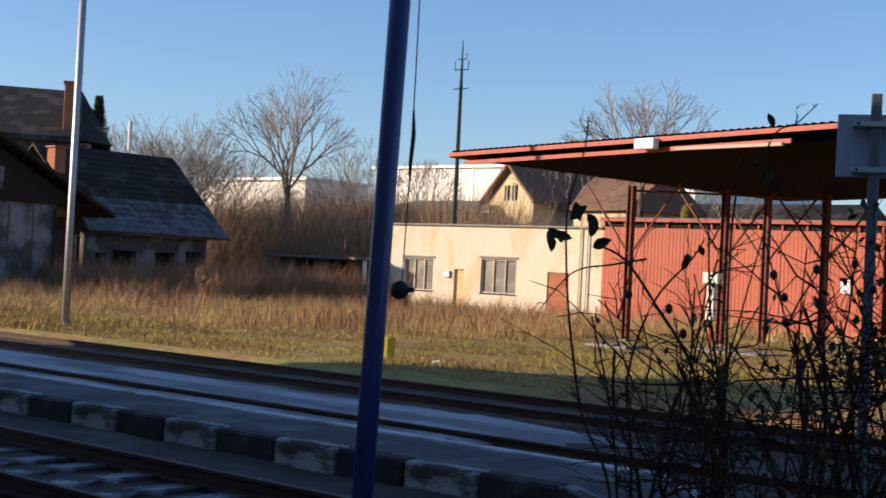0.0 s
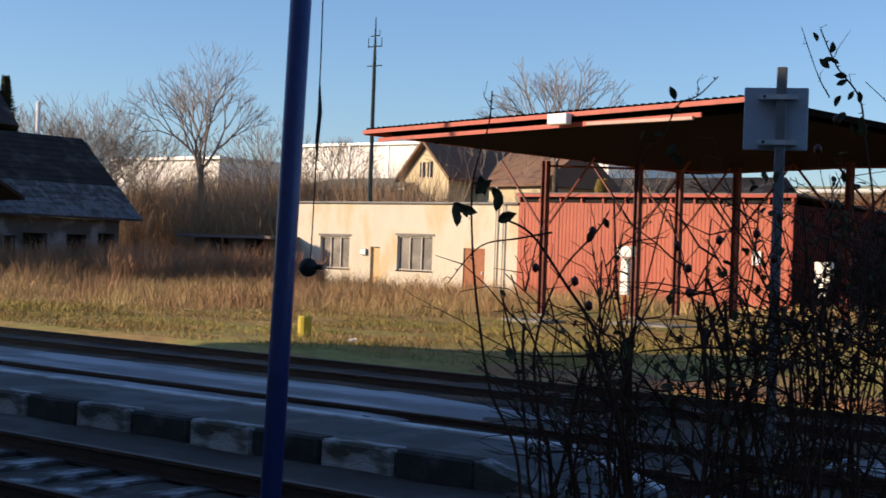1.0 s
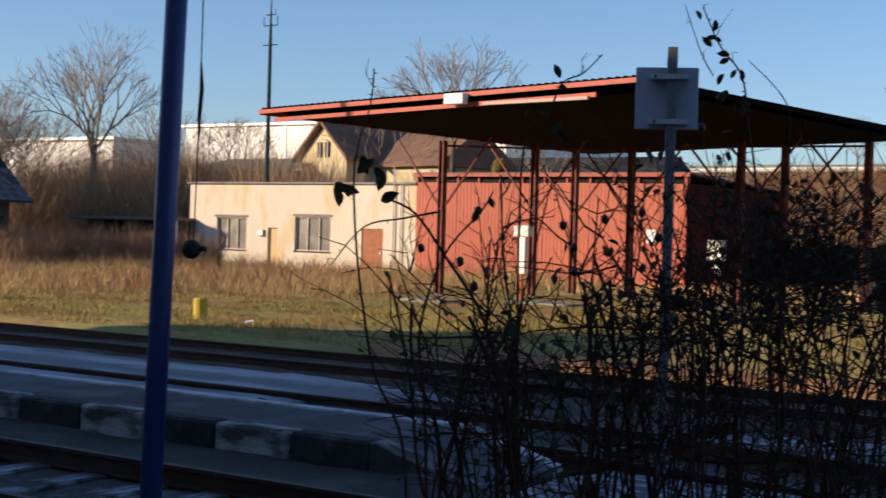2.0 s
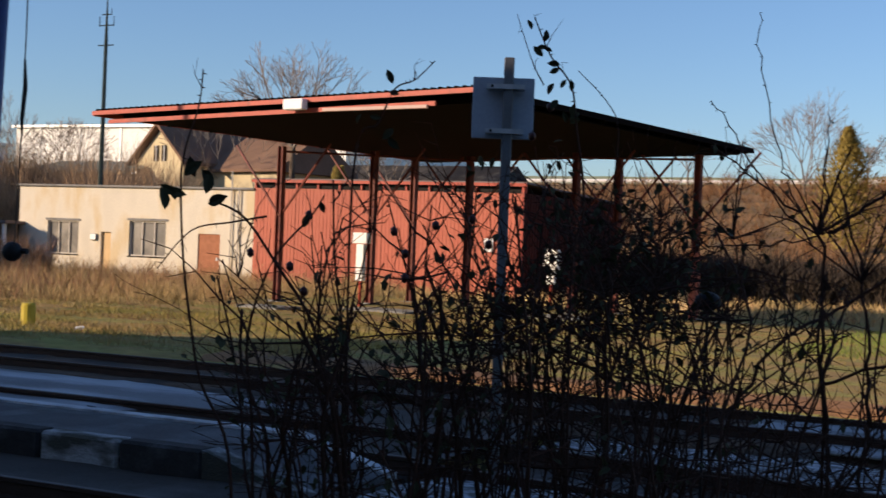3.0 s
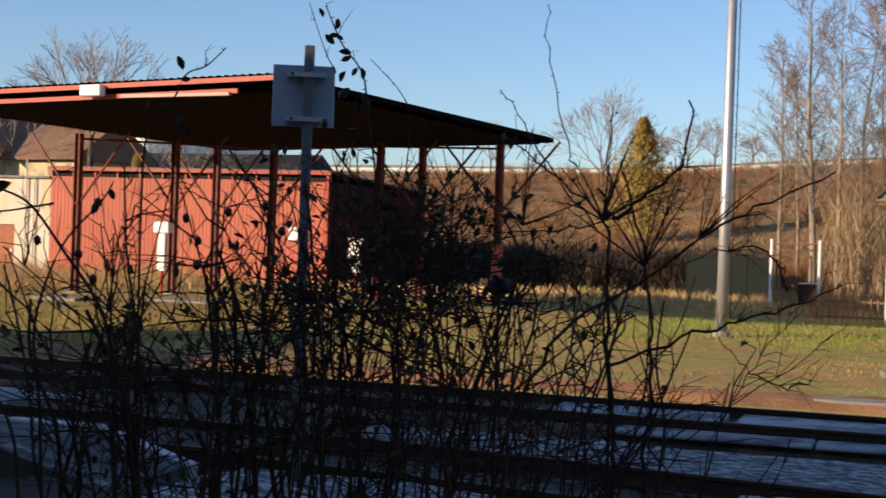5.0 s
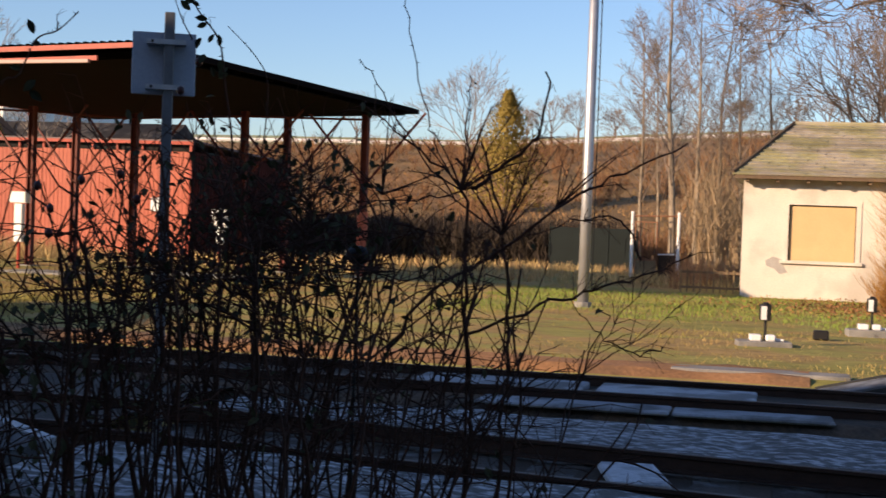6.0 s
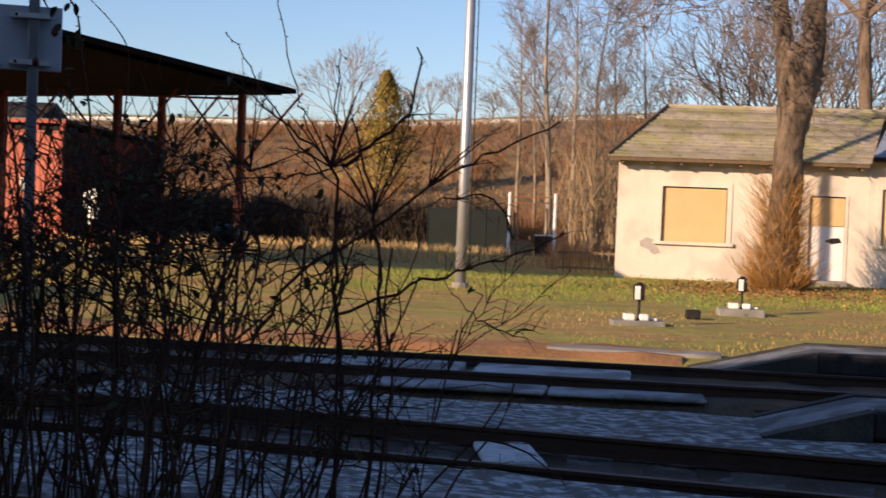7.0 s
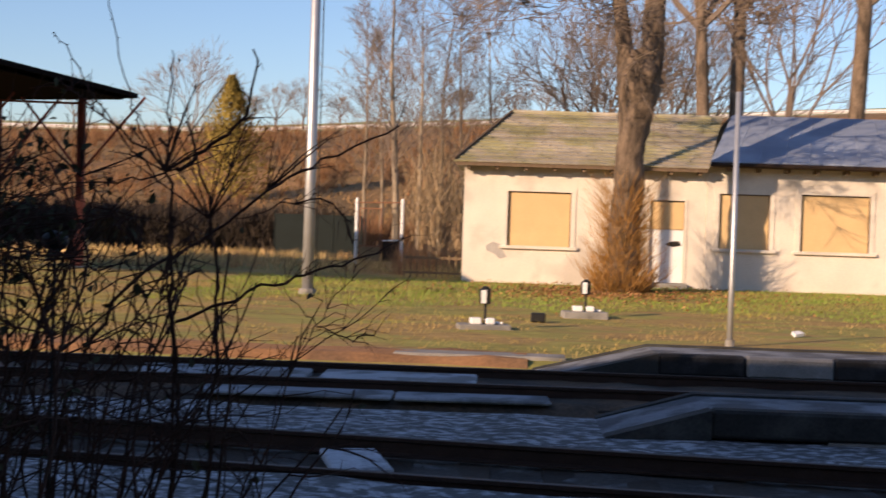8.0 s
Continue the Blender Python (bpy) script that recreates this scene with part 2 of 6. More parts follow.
# ---- mesh building ----
class Form:
    """Collects vertices and faces for one mesh."""

    def __init__(self):
        self.v, self.f = [], []

    def add(self, vs, fs):
        n = len(self.v)
        self.v += [tuple(p) for p in vs]
        self.f += [tuple(i + n for i in q) for q in fs]
        return self

    def box(self, x0, x1, y0, y1, z0, z1, bev=0.0, turn=None):
        if bev <= 0:
            vs = [(x, y, z) for x in (x0, x1) for y in (y0, y1) for z in (z0, z1)]
            fs = [(0, 1, 3, 2), (4, 6, 7, 5), (0, 4, 5, 1), (2, 3, 7, 6), (0, 2, 6, 4), (1, 5, 7, 3)]
        else:
            bm = bmesh.new()
            bmesh.ops.create_cube(bm, size=1.0)
            for p in bm.verts:
                p.co = ((p.co.x + 0.5) * (x1 - x0) + x0, (p.co.y + 0.5) * (y1 - y0) + y0, (p.co.z + 0.5) * (z1 - z0) + z0)
            bmesh.ops.bevel(bm, geom=bm.edges[:], offset=bev, segments=1, affect="EDGES")
            bm.verts.index_update()
            vs = [tuple(p.co) for p in bm.verts]
            fs = [[p.index for p in q.verts] for q in bm.faces]
            bm.free()
        if turn is not None:
            vs = [tuple(turn @ Vector(p)) for p in vs]
        return self.add(vs, fs)

    def tube(self, pts, radii, n=6, cap=True):
        pts = [Vector(p) for p in pts]
        rings = []
        for i, p in enumerate(pts):
            d = (pts[min(i + 1, len(pts) - 1)] - pts[max(i - 1, 0)])
            d = d.normalized() if d.length > 1e-9 else Vector((0, 0, 1))
            a = d.cross(Vector((0.31, 0.17, 0.93)) if abs(d.z) < 0.9 else Vector((1, 0.1, 0))).normalized()
            c = d.cross(a)
            r = radii[i] if hasattr(radii, "__len__") else radii
            rings.append([p + (a * math.cos(k * math.tau / n) + c * math.sin(k * math.tau / n)) * r for k in range(n)])
        vs = [q for ring in rings for q in ring]
        fs = [(i * n + k, i * n + (k + 1) % n, (i + 1) * n + (k + 1) % n, (i + 1) * n + k) for i in range(len(pts) - 1) for k in range(n)]
        if cap:
            fs += [tuple(reversed(range(n))), tuple((len(pts) - 1) * n + k for k in range(n))]
        return self.add(vs, fs)

    def prism(self, outline, along, axis="y"):
        """An outline in (a, b) drawn out between two places along an axis: y: (x, z), x: (y, z), z: (x, y)."""
        put = {"y": lambda a, b, s: (a, s, b), "x": lambda a, b, s: (s, a, b), "z": lambda a, b, s: (a, b, s)}[axis]
        n = len(outline)
        vs = [put(a, b, s) for s in along for a, b in outline]
        fs = [(k, (k + 1) % n, n + (k + 1) % n, n + k) for k in range(n)]
        return self.add(vs, fs + [tuple(reversed(range(n))), tuple(range(n, 2 * n))])

    def wall(self, x0, x1, y0, y1, z0, z1, holes=()):
        """A wall along x with rectangular openings (xa, xb, za, zb) right through it."""
        xs = sorted({x0, x1, *[h[0] for h in holes], *[h[1] for h in holes]})
        zs = sorted({z0, z1, *[h[2] for h in holes], *[h[3] for h in holes]})
        zs = [z for z in zs if z0 <= z <= z1]
        nx, nz = len(xs) - 1, len(zs) - 1

        def solid(i, k):
            if not (0 <= i < nx and 0 <= k < nz):
                return False
            xc, zc = (xs[i] + xs[i + 1]) / 2, (zs[k] + zs[k + 1]) / 2
            return not any(h[0] < xc < h[1] and h[2] < zc < h[3] for h in holes)

        at, vs, fs = {}, [], []

        def v(i, side, k):
            if (i, side, k) not in at:
                at[i, side, k] = len(vs)
                vs.append((xs[i], (y0, y1)[side], zs[k]))
            return at[i, side, k]

        for i in range(nx):
            for k in range(nz):
                if not solid(i, k):
                    continue
                fs.append((v(i, 0, k), v(i + 1, 0, k), v(i + 1, 0, k + 1), v(i, 0, k + 1)))
                fs.append((v(i, 1, k), v(i, 1, k + 1), v(i + 1, 1, k + 1), v(i + 1, 1, k)))
                for di, dk, p, q in ((-1, 0, (i, k), (i, k + 1)), (1, 0, (i + 1, k), (i + 1, k + 1)), (0, -1, (i, k), (i + 1, k)), (0, 1, (i, k + 1), (i + 1, k + 1))):
                    if not solid(i + di, k + dk):
                        fs.append((v(p[0], 0, p[1]), v(q[0], 0, q[1]), v(q[0], 1, q[1]), v(p[0], 1, p[1])))
        return self.add(vs, fs)

    def mesh(self, name, smooth=False):
        me = bpy.data.meshes.new(name)
        me.from_pydata(self.v, [], self.f)
        if smooth:
            me.shade_smooth()
        me.update()
        bm = bmesh.new()
        bm.from_mesh(me)
        if len(bm.faces) < 40000:
            bmesh.ops.recalc_face_normals(bm, faces=bm.faces[:])
        bm.to_mesh(me)
        bm.free()
        return me


def part(name, form, material, parent=None, label="", smooth=False, at=None):
    """One mesh object under a thing or under a part."""
    me = form if isinstance(form, bpy.types.Mesh) else form.mesh(name, smooth)
    if not me.materials:
        me.materials.append(material)
    ob = new(name, me)
    if parent is not None:
        ob.parent = parent
    if at is not None:
        ob.location = at
    return tagged(ob, label)


def thing(name, m, label, category, group="", kind=""):
    ob = new(name)
    ob.empty_display_size = 0.2
    ob.matrix_basis = m
    return tagged(ob, label, category, group, kind)


def setting(name, form, material, label="", category="", smooth=False):
    return tagged(part(name, form, material, None, "", smooth), label, category, "", "structure")


def polar(bearing, distance, z=0.0):
    return Vector((distance * math.sin(radians(bearing)), distance * math.cos(radians(bearing)), z))


# ---- ground and railway yard ----
def smooth_step(a, b, v):
    k = min(1.0, max(0.0, (v - a) / (b - a)))
    return k * k * (3 - 2 * k)


def land(x, y):
    """The height of the ground: a flat yard, then a slope that climbs to a field."""
    z = -0.2 + 0.2 * smooth_step(16.7, 17.5, y)
    if y > 0:
        lift = min(1.35, max(0.86, 1.03 + 0.8 * x / max(y, 30)))
        z += lift * (11.0 * smooth_step(58, 150, y) ** 0.85 + 0.072 * max(0.0, min(y, 520) - 150))
        if y > 18:
            z += 0.05 * noise.noise((x * 0.25, y * 0.25, 0)) + (0.5 * noise.noise((x * 0.05, y * 0.05, 3)) if y > 66 else 0)
    return z


def sheet():
    f = Form()
    xs = [-2600, -1200, -700, -450, -300, -220, -160] + list(range(-120, 61, 3)) + [80, 120, 200, 350, 700, 1500, 2600]
    ys = [-2000, -600, -150, -40, -10, 5, 12, 16.7, 17.1, 17.5] + [18.5 + 1.5 * k for k in range(28)] + list(range(62, 160, 4)) + [170, 190, 220, 260, 320, 400, 520, 800, 1500, 3000]
    for y in ys:
        for x in xs:
            f.v.append((x, y, land(x, y)))
    n = len(xs)
    f.f = [(j * n + i, j * n + i + 1, (j + 1) * n + i + 1, (j + 1) * n + i) for j in range(len(ys) - 1) for i in range(n - 1)]
    return f


setting("ground", sheet(), M_SOIL, "dry winter grass and soil rising to a field", "ground", True)


def field():
    """A green field on the hill top, lying on the ground sheet."""
    f = Form()
    xs, ys = list(range(-300, 201, 10)), [153, 157, 162, 170, 190, 220, 260, 320, 400, 520]
    for y in ys:
        for x in xs:
            f.v.append((x, y, land(x, y) + 0.35))
    n = len(xs)
    f.f = [(j * n + i, j * n + i + 1, (j + 1) * n + i + 1, (j + 1) * n + i) for j in range(len(ys) - 1) for i in range(n - 1)]
    return f


def slope():
    """The tawny rough grass of the slope, lying on the ground sheet."""
    f = Form()
    xs, ys = list(range(-120, 61, 3)), list(range(62, 153, 3))
    for y in ys:
        for x in xs:
            f.v.append((x, y, land(x, y) + 0.12 - (0.2 if y == 62 else 0)))
    n = len(xs)
    f.f = [(j * n + i, j * n + i + 1, (j + 1) * n + i + 1, (j + 1) * n + i) for j in range(len(ys) - 1) for i in range(n - 1)]
    return f


setting("hillside", slope(), M_SLOPE, "russet rough grass on the slope", "slope", True)
setting("field", field(), M_FIELD, "pale green winter field on the hill top", "field", True)


def bend(x):
    """How far the middle track swings towards the first one as it runs past the crossing."""
    return -1.5 * smooth_step(-8.0, 6.0, x)


def bed(name, x0, x1, y0, y1, top, low, slope, material, label, rough=0.02, ragged=0.0, swing=(0, 0)):
    """A long low bank with sloping sides and an uneven top."""
    f = Form()
    xs = np.arange(x0, x1 + 0.01, 0.5)
    prof = [(y0 - slope, low), (y0, top), *[(y0 + (y1 - y0) * k / 6, top) for k in range(1, 6)], (y1, top), (y1 + slope, low)]
    for x in xs:
        for k, (y, z) in enumerate(prof):
            y += bend(x) * (swing[0] + (swing[1] - swing[0]) * min(1.0, max(0.0, (y - y0) / (y1 - y0))))
            w = rough if 0 < k < len(prof) - 1 else 0
            wear = ragged * smooth_step(x1 - 4, x1, x)
            f.v.append((x + wear * (noise.noise((y * 1.5, x * 0.2, 31)) + 0.5 * noise.noise((y * 5, x * 0.6, 37))), y + (0.06 * noise.noise((x * 0.9, y * 0.7, 5)) if w else 0), z + w * noise.noise((x * 1.7, y * 2.3, 1)) * 2 - (0.05 * smooth_step(x1 - 0.6, x1, x) if ragged and w else 0)))
    n = len(prof)
    f.f = [(i * n + k, (i + 1) * n + k, (i + 1) * n + k + 1, i * n + k + 1) for i in range(len(xs) - 1) for k in range(n - 1)]
    return setting(name, f, material, label, "track bed", True)


bed("track_bed_1", -70, 25, 4.9, 8.3, -0.10, -0.2, 0.15, M_BALLAST, "dark stone ballast under a track")
bed("track_bed_2", -5.2, 25, 9.95, 12.2, -0.14, -0.2, 0.15, M_BALLAST, "dark stone ballast under a track", swing=(1, 1))
bed("track_bed_3", -70, 25, 13.9, 16.4, -0.035, -0.2, 0.2, M_RUSTBALLAST, "dark stone ballast under a siding")
bed("gravel_strip", -60, -5.0, 7.75, 8.75, -0.03, -0.2, 0.45, M_DIRT, "dark gritty soil along the platform kerb")
bed("soil_strip", -13, 0.6, 17.45, 18.35, 0.035, -0.1, 0.25, M_RUSTSOIL, "rusty bare soil along the siding", 0.03)
bed("frosted_strip_1", -70, -8.9, 10.45, 13.75, -0.02, -0.2, 0.2, M_FROSTBED, "frosted packed sand between the tracks", 0.008, 2.4)
bed("cinder_strip", -12.5, -5.3, 10.45, 13.75, -0.045, -0.2, 0.2, M_DIRT, "dark cinders between the tracks", 0.015)
bed("frosted_strip_2", -5.2, 25, 12.35, 13.2, -0.06, -0.2, 0.12, M_FROST, "frosted gritty sand between the tracks", 0.02, swing=(1, 0))
bed("frosted_strip_3", -5.0, 25, 7.95, 10.08, 0.0, -0.2, 0.1, M_FROST, "frost-covered gravel beside the track", 0.03, swing=(0, 1))


def rail(x0, x1, y, z):
    t = thing("rail", pose((x0 + x1) / 2, y, z), "rusty steel rail with a worn top, on sleepers", "rail", "rails")
    h = (x1 - x0) / 2
    part("web", Form().prism([(-0.07, 0), (0.07, 0), (0.07, 0.015), (0.012, 0.03), (0.012, 0.11), (0.034, 0.12), (0.034, 0.146), (-0.034, 0.146), (-0.034, 0.12), (-0.012, 0.11), (-0.012, 0.03), (-0.07, 0.015)], (-h, h), "x"), M_RAIL, t)
    part("running_surface", Form().box(-h, h, -0.028, 0.028, 0.146, 0.150), M_RAILTOP, t, "worn grey running surface")


def bent_rail(x0, x1, y, z):
    t = thing("rail", pose(0, y, z), "rusty steel rail with a worn top, in a bend", "rail", "rails")
    for name, prof, m, label in (("web", [(-0.07, 0), (0.07, 0), (0.07, 0.015), (0.012, 0.03), (0.012, 0.11), (0.034, 0.12), (0.034, 0.146), (-0.034, 0.146), (-0.034, 0.12), (-0.012, 0.11), (-0.012, 0.03), (-0.07, 0.015)], M_RAIL, ""), ("running_surface", [(-0.028, 0.146), (0.028, 0.146), (0.028, 0.150), (-0.028, 0.150)], M_RAILTOP, "worn grey running surface")):
        xs = np.linspace(x0, x1, 41)
        n = len(prof)
        f = Form().add([(x, bend(x) + a, b) for x in xs for a, b in prof], [(i * n + k, i * n + (k + 1) % n, (i + 1) * n + (k + 1) % n, (i + 1) * n + k) for i in range(40) for k in range(n)])
        part(name, f, m, t, label)


def sleepers(name, x0, x1, y, z, wood=M_SLEEPER, label="row of old frosted timber sleepers", swing=0):
    t = thing(name, pose(0, y, z), label, "sleepers", "", "structure")
    me = Form().box(-0.13, 0.13, -1.25, 1.25, -0.1, 0.035, 0.015).mesh("sleeper")
    k = 0
    x = x0
    while x < x1:
        part("sleeper", me, wood, t, at=(x + random.uniform(-0.03, 0.03), swing * bend(x) + random.uniform(-0.04, 0.04), random.uniform(-0.01, 0.01)))
        x += 0.62


for yc, x0, z in ((6.6, -70, -0.10), (15.1, -70, -0.10)):
    for s in (-0.7525, 0.7525):
        rail(x0, 25, yc + s, z + 0.03)
for s in (-0.7525, 0.7525):
    bent_rail(-5.4, 25, 11.0 + s, -0.11)
# on the far side of the crossing the middle track lies sunk in frosted gravel
rail(-70, -5.4, 10.2475, -0.10)
rail(-70, -5.4, 11.7525, -0.105)
sleepers("sleepers_1", -26, 12, 6.6, -0.10)
sleepers("sleepers_2", -5, 12, 11.0, -0.175, M_OLDSLEEPER, "row of oily dark timber sleepers", 1)
sleepers("sleepers_3", -26, 12, 15.1, -0.115, M_OLDSLEEPER, "row of oily dark timber sleepers")


def platform(name, x0, x1, y0, y1, top, ramp, label, step, first_white, ramp_at, far_white=False, stones=True, pale=M_KERB_W, paving=M_ASPHALT, deep=0.36, foot=0.0):
    """A low platform: paved core, kerb stones along the front, a ramp at the end that faces the crossing."""
    t = thing(name, pose(0, 0, 0), label, "platform", "", "structure")
    kw = 0.22
    lo, hi = (x0, x1)
    end = x1 if ramp_at > 0 else x0
    tip = end + ramp_at * ramp
    sec = [(lo, -0.2), (hi, -0.2), (hi, top - 0.02), (lo, top - 0.02)]
    if ramp_at > 0:
        sec = [(lo, -0.2), (tip, -0.2), (tip, -0.06), (hi, top - 0.02), (lo, top - 0.02)]
    else:
        sec = [(tip, -0.2), (hi, -0.2), (hi, top - 0.02), (lo, top - 0.02), (tip, -0.06)]
    part("paving", Form().prism(sec, (y0 + kw, y1 - 0.16), "y"), paving, t)
    ks = {}
    for nm, m in (("w", pale), ("b", M_KERB_B), ("c", M_DARKCONC)):
        me = Form().box(-step / 2 + 0.008, step / 2 - 0.008, -kw / 2, kw / 2, -deep, 0.0, 0.025).mesh("kerb_stone")
        me.materials.append(m)
        ks[nm] = me
    x, k = (end - ramp_at * step / 2), 0
    while lo < x < hi and k < 60:
        nm = ("w" if (k % 2 == 0) == first_white else "b") if stones else "c"
        part("kerb_stone", ks[nm], None, t, at=(x, y0 + kw / 2 + random.uniform(-0.008, 0.008), top + random.uniform(-0.006, 0.006)))
        if foot:
            part("footing", Form().box(-foot, foot, -0.09, 0.09, -0.2, top - deep, 0.01), M_CONC if random.random() < 0.6 else M_DARKCONC, t, at=(x + step / 2 + random.uniform(-0.1, 0.1), y0 + kw / 2, 0))
        x -= ramp_at * step
        k += 1
    # a near-black sheet over the pale core acts as shade under the stones
    if foot:
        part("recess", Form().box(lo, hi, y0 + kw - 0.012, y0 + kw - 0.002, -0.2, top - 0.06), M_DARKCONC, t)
    sl = [(end, -0.2), (tip, -0.2), (tip, -0.05), (end, top)]
    part("ramp_kerb", Form().prism(sl, (y0, y0 + kw), "y"), M_KERB_W if ramp_at > 0 else M_DARKCONC, t, "sloping end kerb")
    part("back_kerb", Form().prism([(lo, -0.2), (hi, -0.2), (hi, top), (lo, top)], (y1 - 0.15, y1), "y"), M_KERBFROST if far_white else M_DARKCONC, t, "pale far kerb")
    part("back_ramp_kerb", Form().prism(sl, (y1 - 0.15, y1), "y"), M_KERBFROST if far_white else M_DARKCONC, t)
    return t


platform("platform_1", -60, -6.4, 8.6, 10.05, 0.2, 0.9, "low asphalt platform with a black and white kerb", 0.82, False, 1, True)
platform("platform_2", 1.95, 25, 11.95, 13.25, 0.21, 0.9, "low asphalt platform with a concrete kerb", 1.5, False, -1, False, False, paving=M_FROSTPAVE, deep=0.24, foot=0.5)
platform("platform_3", 1.96, 25, 16.0, 17.3, 0.3, 1.4, "low platform with a dark and pale stone kerb", 1.0, False, -1, pale=M_CONC, paving=M_FROSTPAVE, deep=0.24, foot=0.2)


def slab(x, y, z, lx, ly, lz, turn, label, m=M_FROSTSLAB):
    t = tagged(part("crossing_slab", Form().box(-lx / 2, lx / 2, -ly / 2, ly / 2, 0, lz, 0.015), m), label, "slab", "crossing slabs")
    t.matrix_basis = pose(x, y, z, 0, 0, turn)


slab(-0.93, 10.4, -0.1, 0.44, 0.85, 0.065, 14, "bright frosted crossing slab between the rails", M_BRIGHTFROST)
slab(-0.12, 14.0, -0.05, 1.55, 0.5, 0.04, 2, "frost-covered crossing slab beside a rail")
slab(-1.9, 14.0, -0.05, 1.95, 0.55, 0.04, 0, "frost-covered crossing slab beside a rail")
slab(-0.95, 15.2, -0.06, 1.7, 0.9, 0.09, 0, "frost-covered crossing slab between the rails")
slab(-2.9, 15.2, -0.06, 1.9, 0.9, 0.09, 0, "frost-covered crossing slab between the rails")
slab(-0.1, 17.9, -0.02, 2.2, 0.45, 0.07, 0, "low pale concrete slab on the grass edge", M_CONC)


# ---- unseen station building that stands behind, sized to shade the yard ----
def station():
    t = thing("station_building", pose(0, -6, -0.2), "plain station building behind the platform", "building", "", "structure")
    part("wall", Form().box(-43.3, 45, -10, 2.3, 0, 8.85), M_STUCCO, t)
    part("roof", Form().prism([(-10.5, 8.88), (2.7, 8.88), (-3.7, 9.9)], (-43.7, 45.4), "x"), M_BROWNROOF, t)
    # added block: its outline is set by the shadow edge on the grass
    part("stair_tower", Form().prism([(-40.2, 8.87), (-40.2, 12.6), (-38.6, 12.6), (-29.5, 8.87)], (-8, 2.32), "y"), M_BROWNROOF, t, "unseen added block that shapes the shadow on the yard")


station()
setting("near_platform", Form().box(-30, 30, -1.2, 4.4, -0.25, 0.2), M_ASPHALT, "asphalt platform in front of the station", "platform")


# ---- cream building and red shed ----
def window(parent, x0, x1, y, z0, z1, lights, frame_m, sill=True, depth=0.08):
    w = part("window", Form().box(x0, x1, y + 0.10, y + 0.14, z0, z1), M_GLASS, parent, "dusty window panes")
    f = Form()
    f.box(x0, x1, y + 0.02, y + 0.09, z1 - 0.06, z1).box(x0, x1, y + 0.02, y + 0.09, z0, z0 + 0.06)
    f.box(x0, x0 + 0.06, y + 0.02, y + 0.09, z0 + 0.06, z1 - 0.06).box(x1 - 0.06, x1, y + 0.02, y + 0.09, z0 + 0.06, z1 - 0.06)
    part("window_frame", f, frame_m, w)
    for k in range(1, lights):
        xc = x0 + (x1 - x0) * k / lights
        part("mullion", Form().box(xc - 0.03, xc + 0.03, y + 0.025, y + 0.085, z0 + 0.06, z1 - 0.06), frame_m, w)
    if sill:
        part("sill", Form().box(x0 - 0.08, x1 + 0.08, y - 0.06, y + 0.10, z0 - 0.06, z0), M_CONC, w)
    return w


def cream_building():
    X0, X1, Y, H = -48.4, -34.85, 50.0, 4.0
    t = thing("workshop", pose(0, Y, 0), "cream rendered flat-roofed workshop behind dry grass", "building")
    wins = [(-46.6, -44.7, 0.85, 2.4), (-41.7, -39.6, 0.9, 2.5)]
    doors = [(-43.35, -42.75, -0.2, 1.95), (-37.8, -36.6, -0.2, 2.02)]
    part("wall", Form().wall(X0, X1, 0, 0.35, -0.3, H, wins + doors), M_CREAM, t)
    part("wall", Form().box(X0, X0 + 0.35, 0.35, 8, -0.3, H), M_CREAM, t)
    part("wall", Form().box(X1 - 0.35, X1, 0.35, 8, -0.3, H), M_CREAM, t)
    part("wall", Form().box(X0, X1, 8, 8.35, -0.3, H), M_CREAM, t)
    part("roof", Form().box(X0 - 0.15, X1 + 0.02, -0.12, 8.5, H, H + 0.1, 0.02), M_CONC, t, "thin flat concrete roof edge")
    for a, b, c, d in wins:
        window(t, a, b, 0.06, c, d, 3, M_OLDFRAME)
        part("lintel", Form().box(a - 0.12, b + 0.12, -0.025, 0.0, d + 0.02, d + 0.12), M_CONC, t)
    part("door", Form().box(-43.35, -42.75, 0.12, 0.17, -0.2, 1.95), M_BOARD, t, "pale open timber door")
    door = part("door", Form().box(-37.8, -36.6, 0.05, 0.1, -0.2, 2.02), M_BRICK, t, "faded red-brown door")
    part("door_handle", Form().box(-36.78, -36.72, 0.0, 0.05, 0.85, 1.0), M_GALV, door)
    part("meter_box", Form().box(-43.9, -43.55, -0.12, 0, 1.55, 1.85, 0.02), M_GALV, t)
    for x in (-36.0, -35.6):
        part("drainpipe", Form().tube([(x, -0.09, 0), (x, -0.09, H + (0.8 if x < -35.8 else 0))], 0.035, 8), M_OLDFRAME, t)


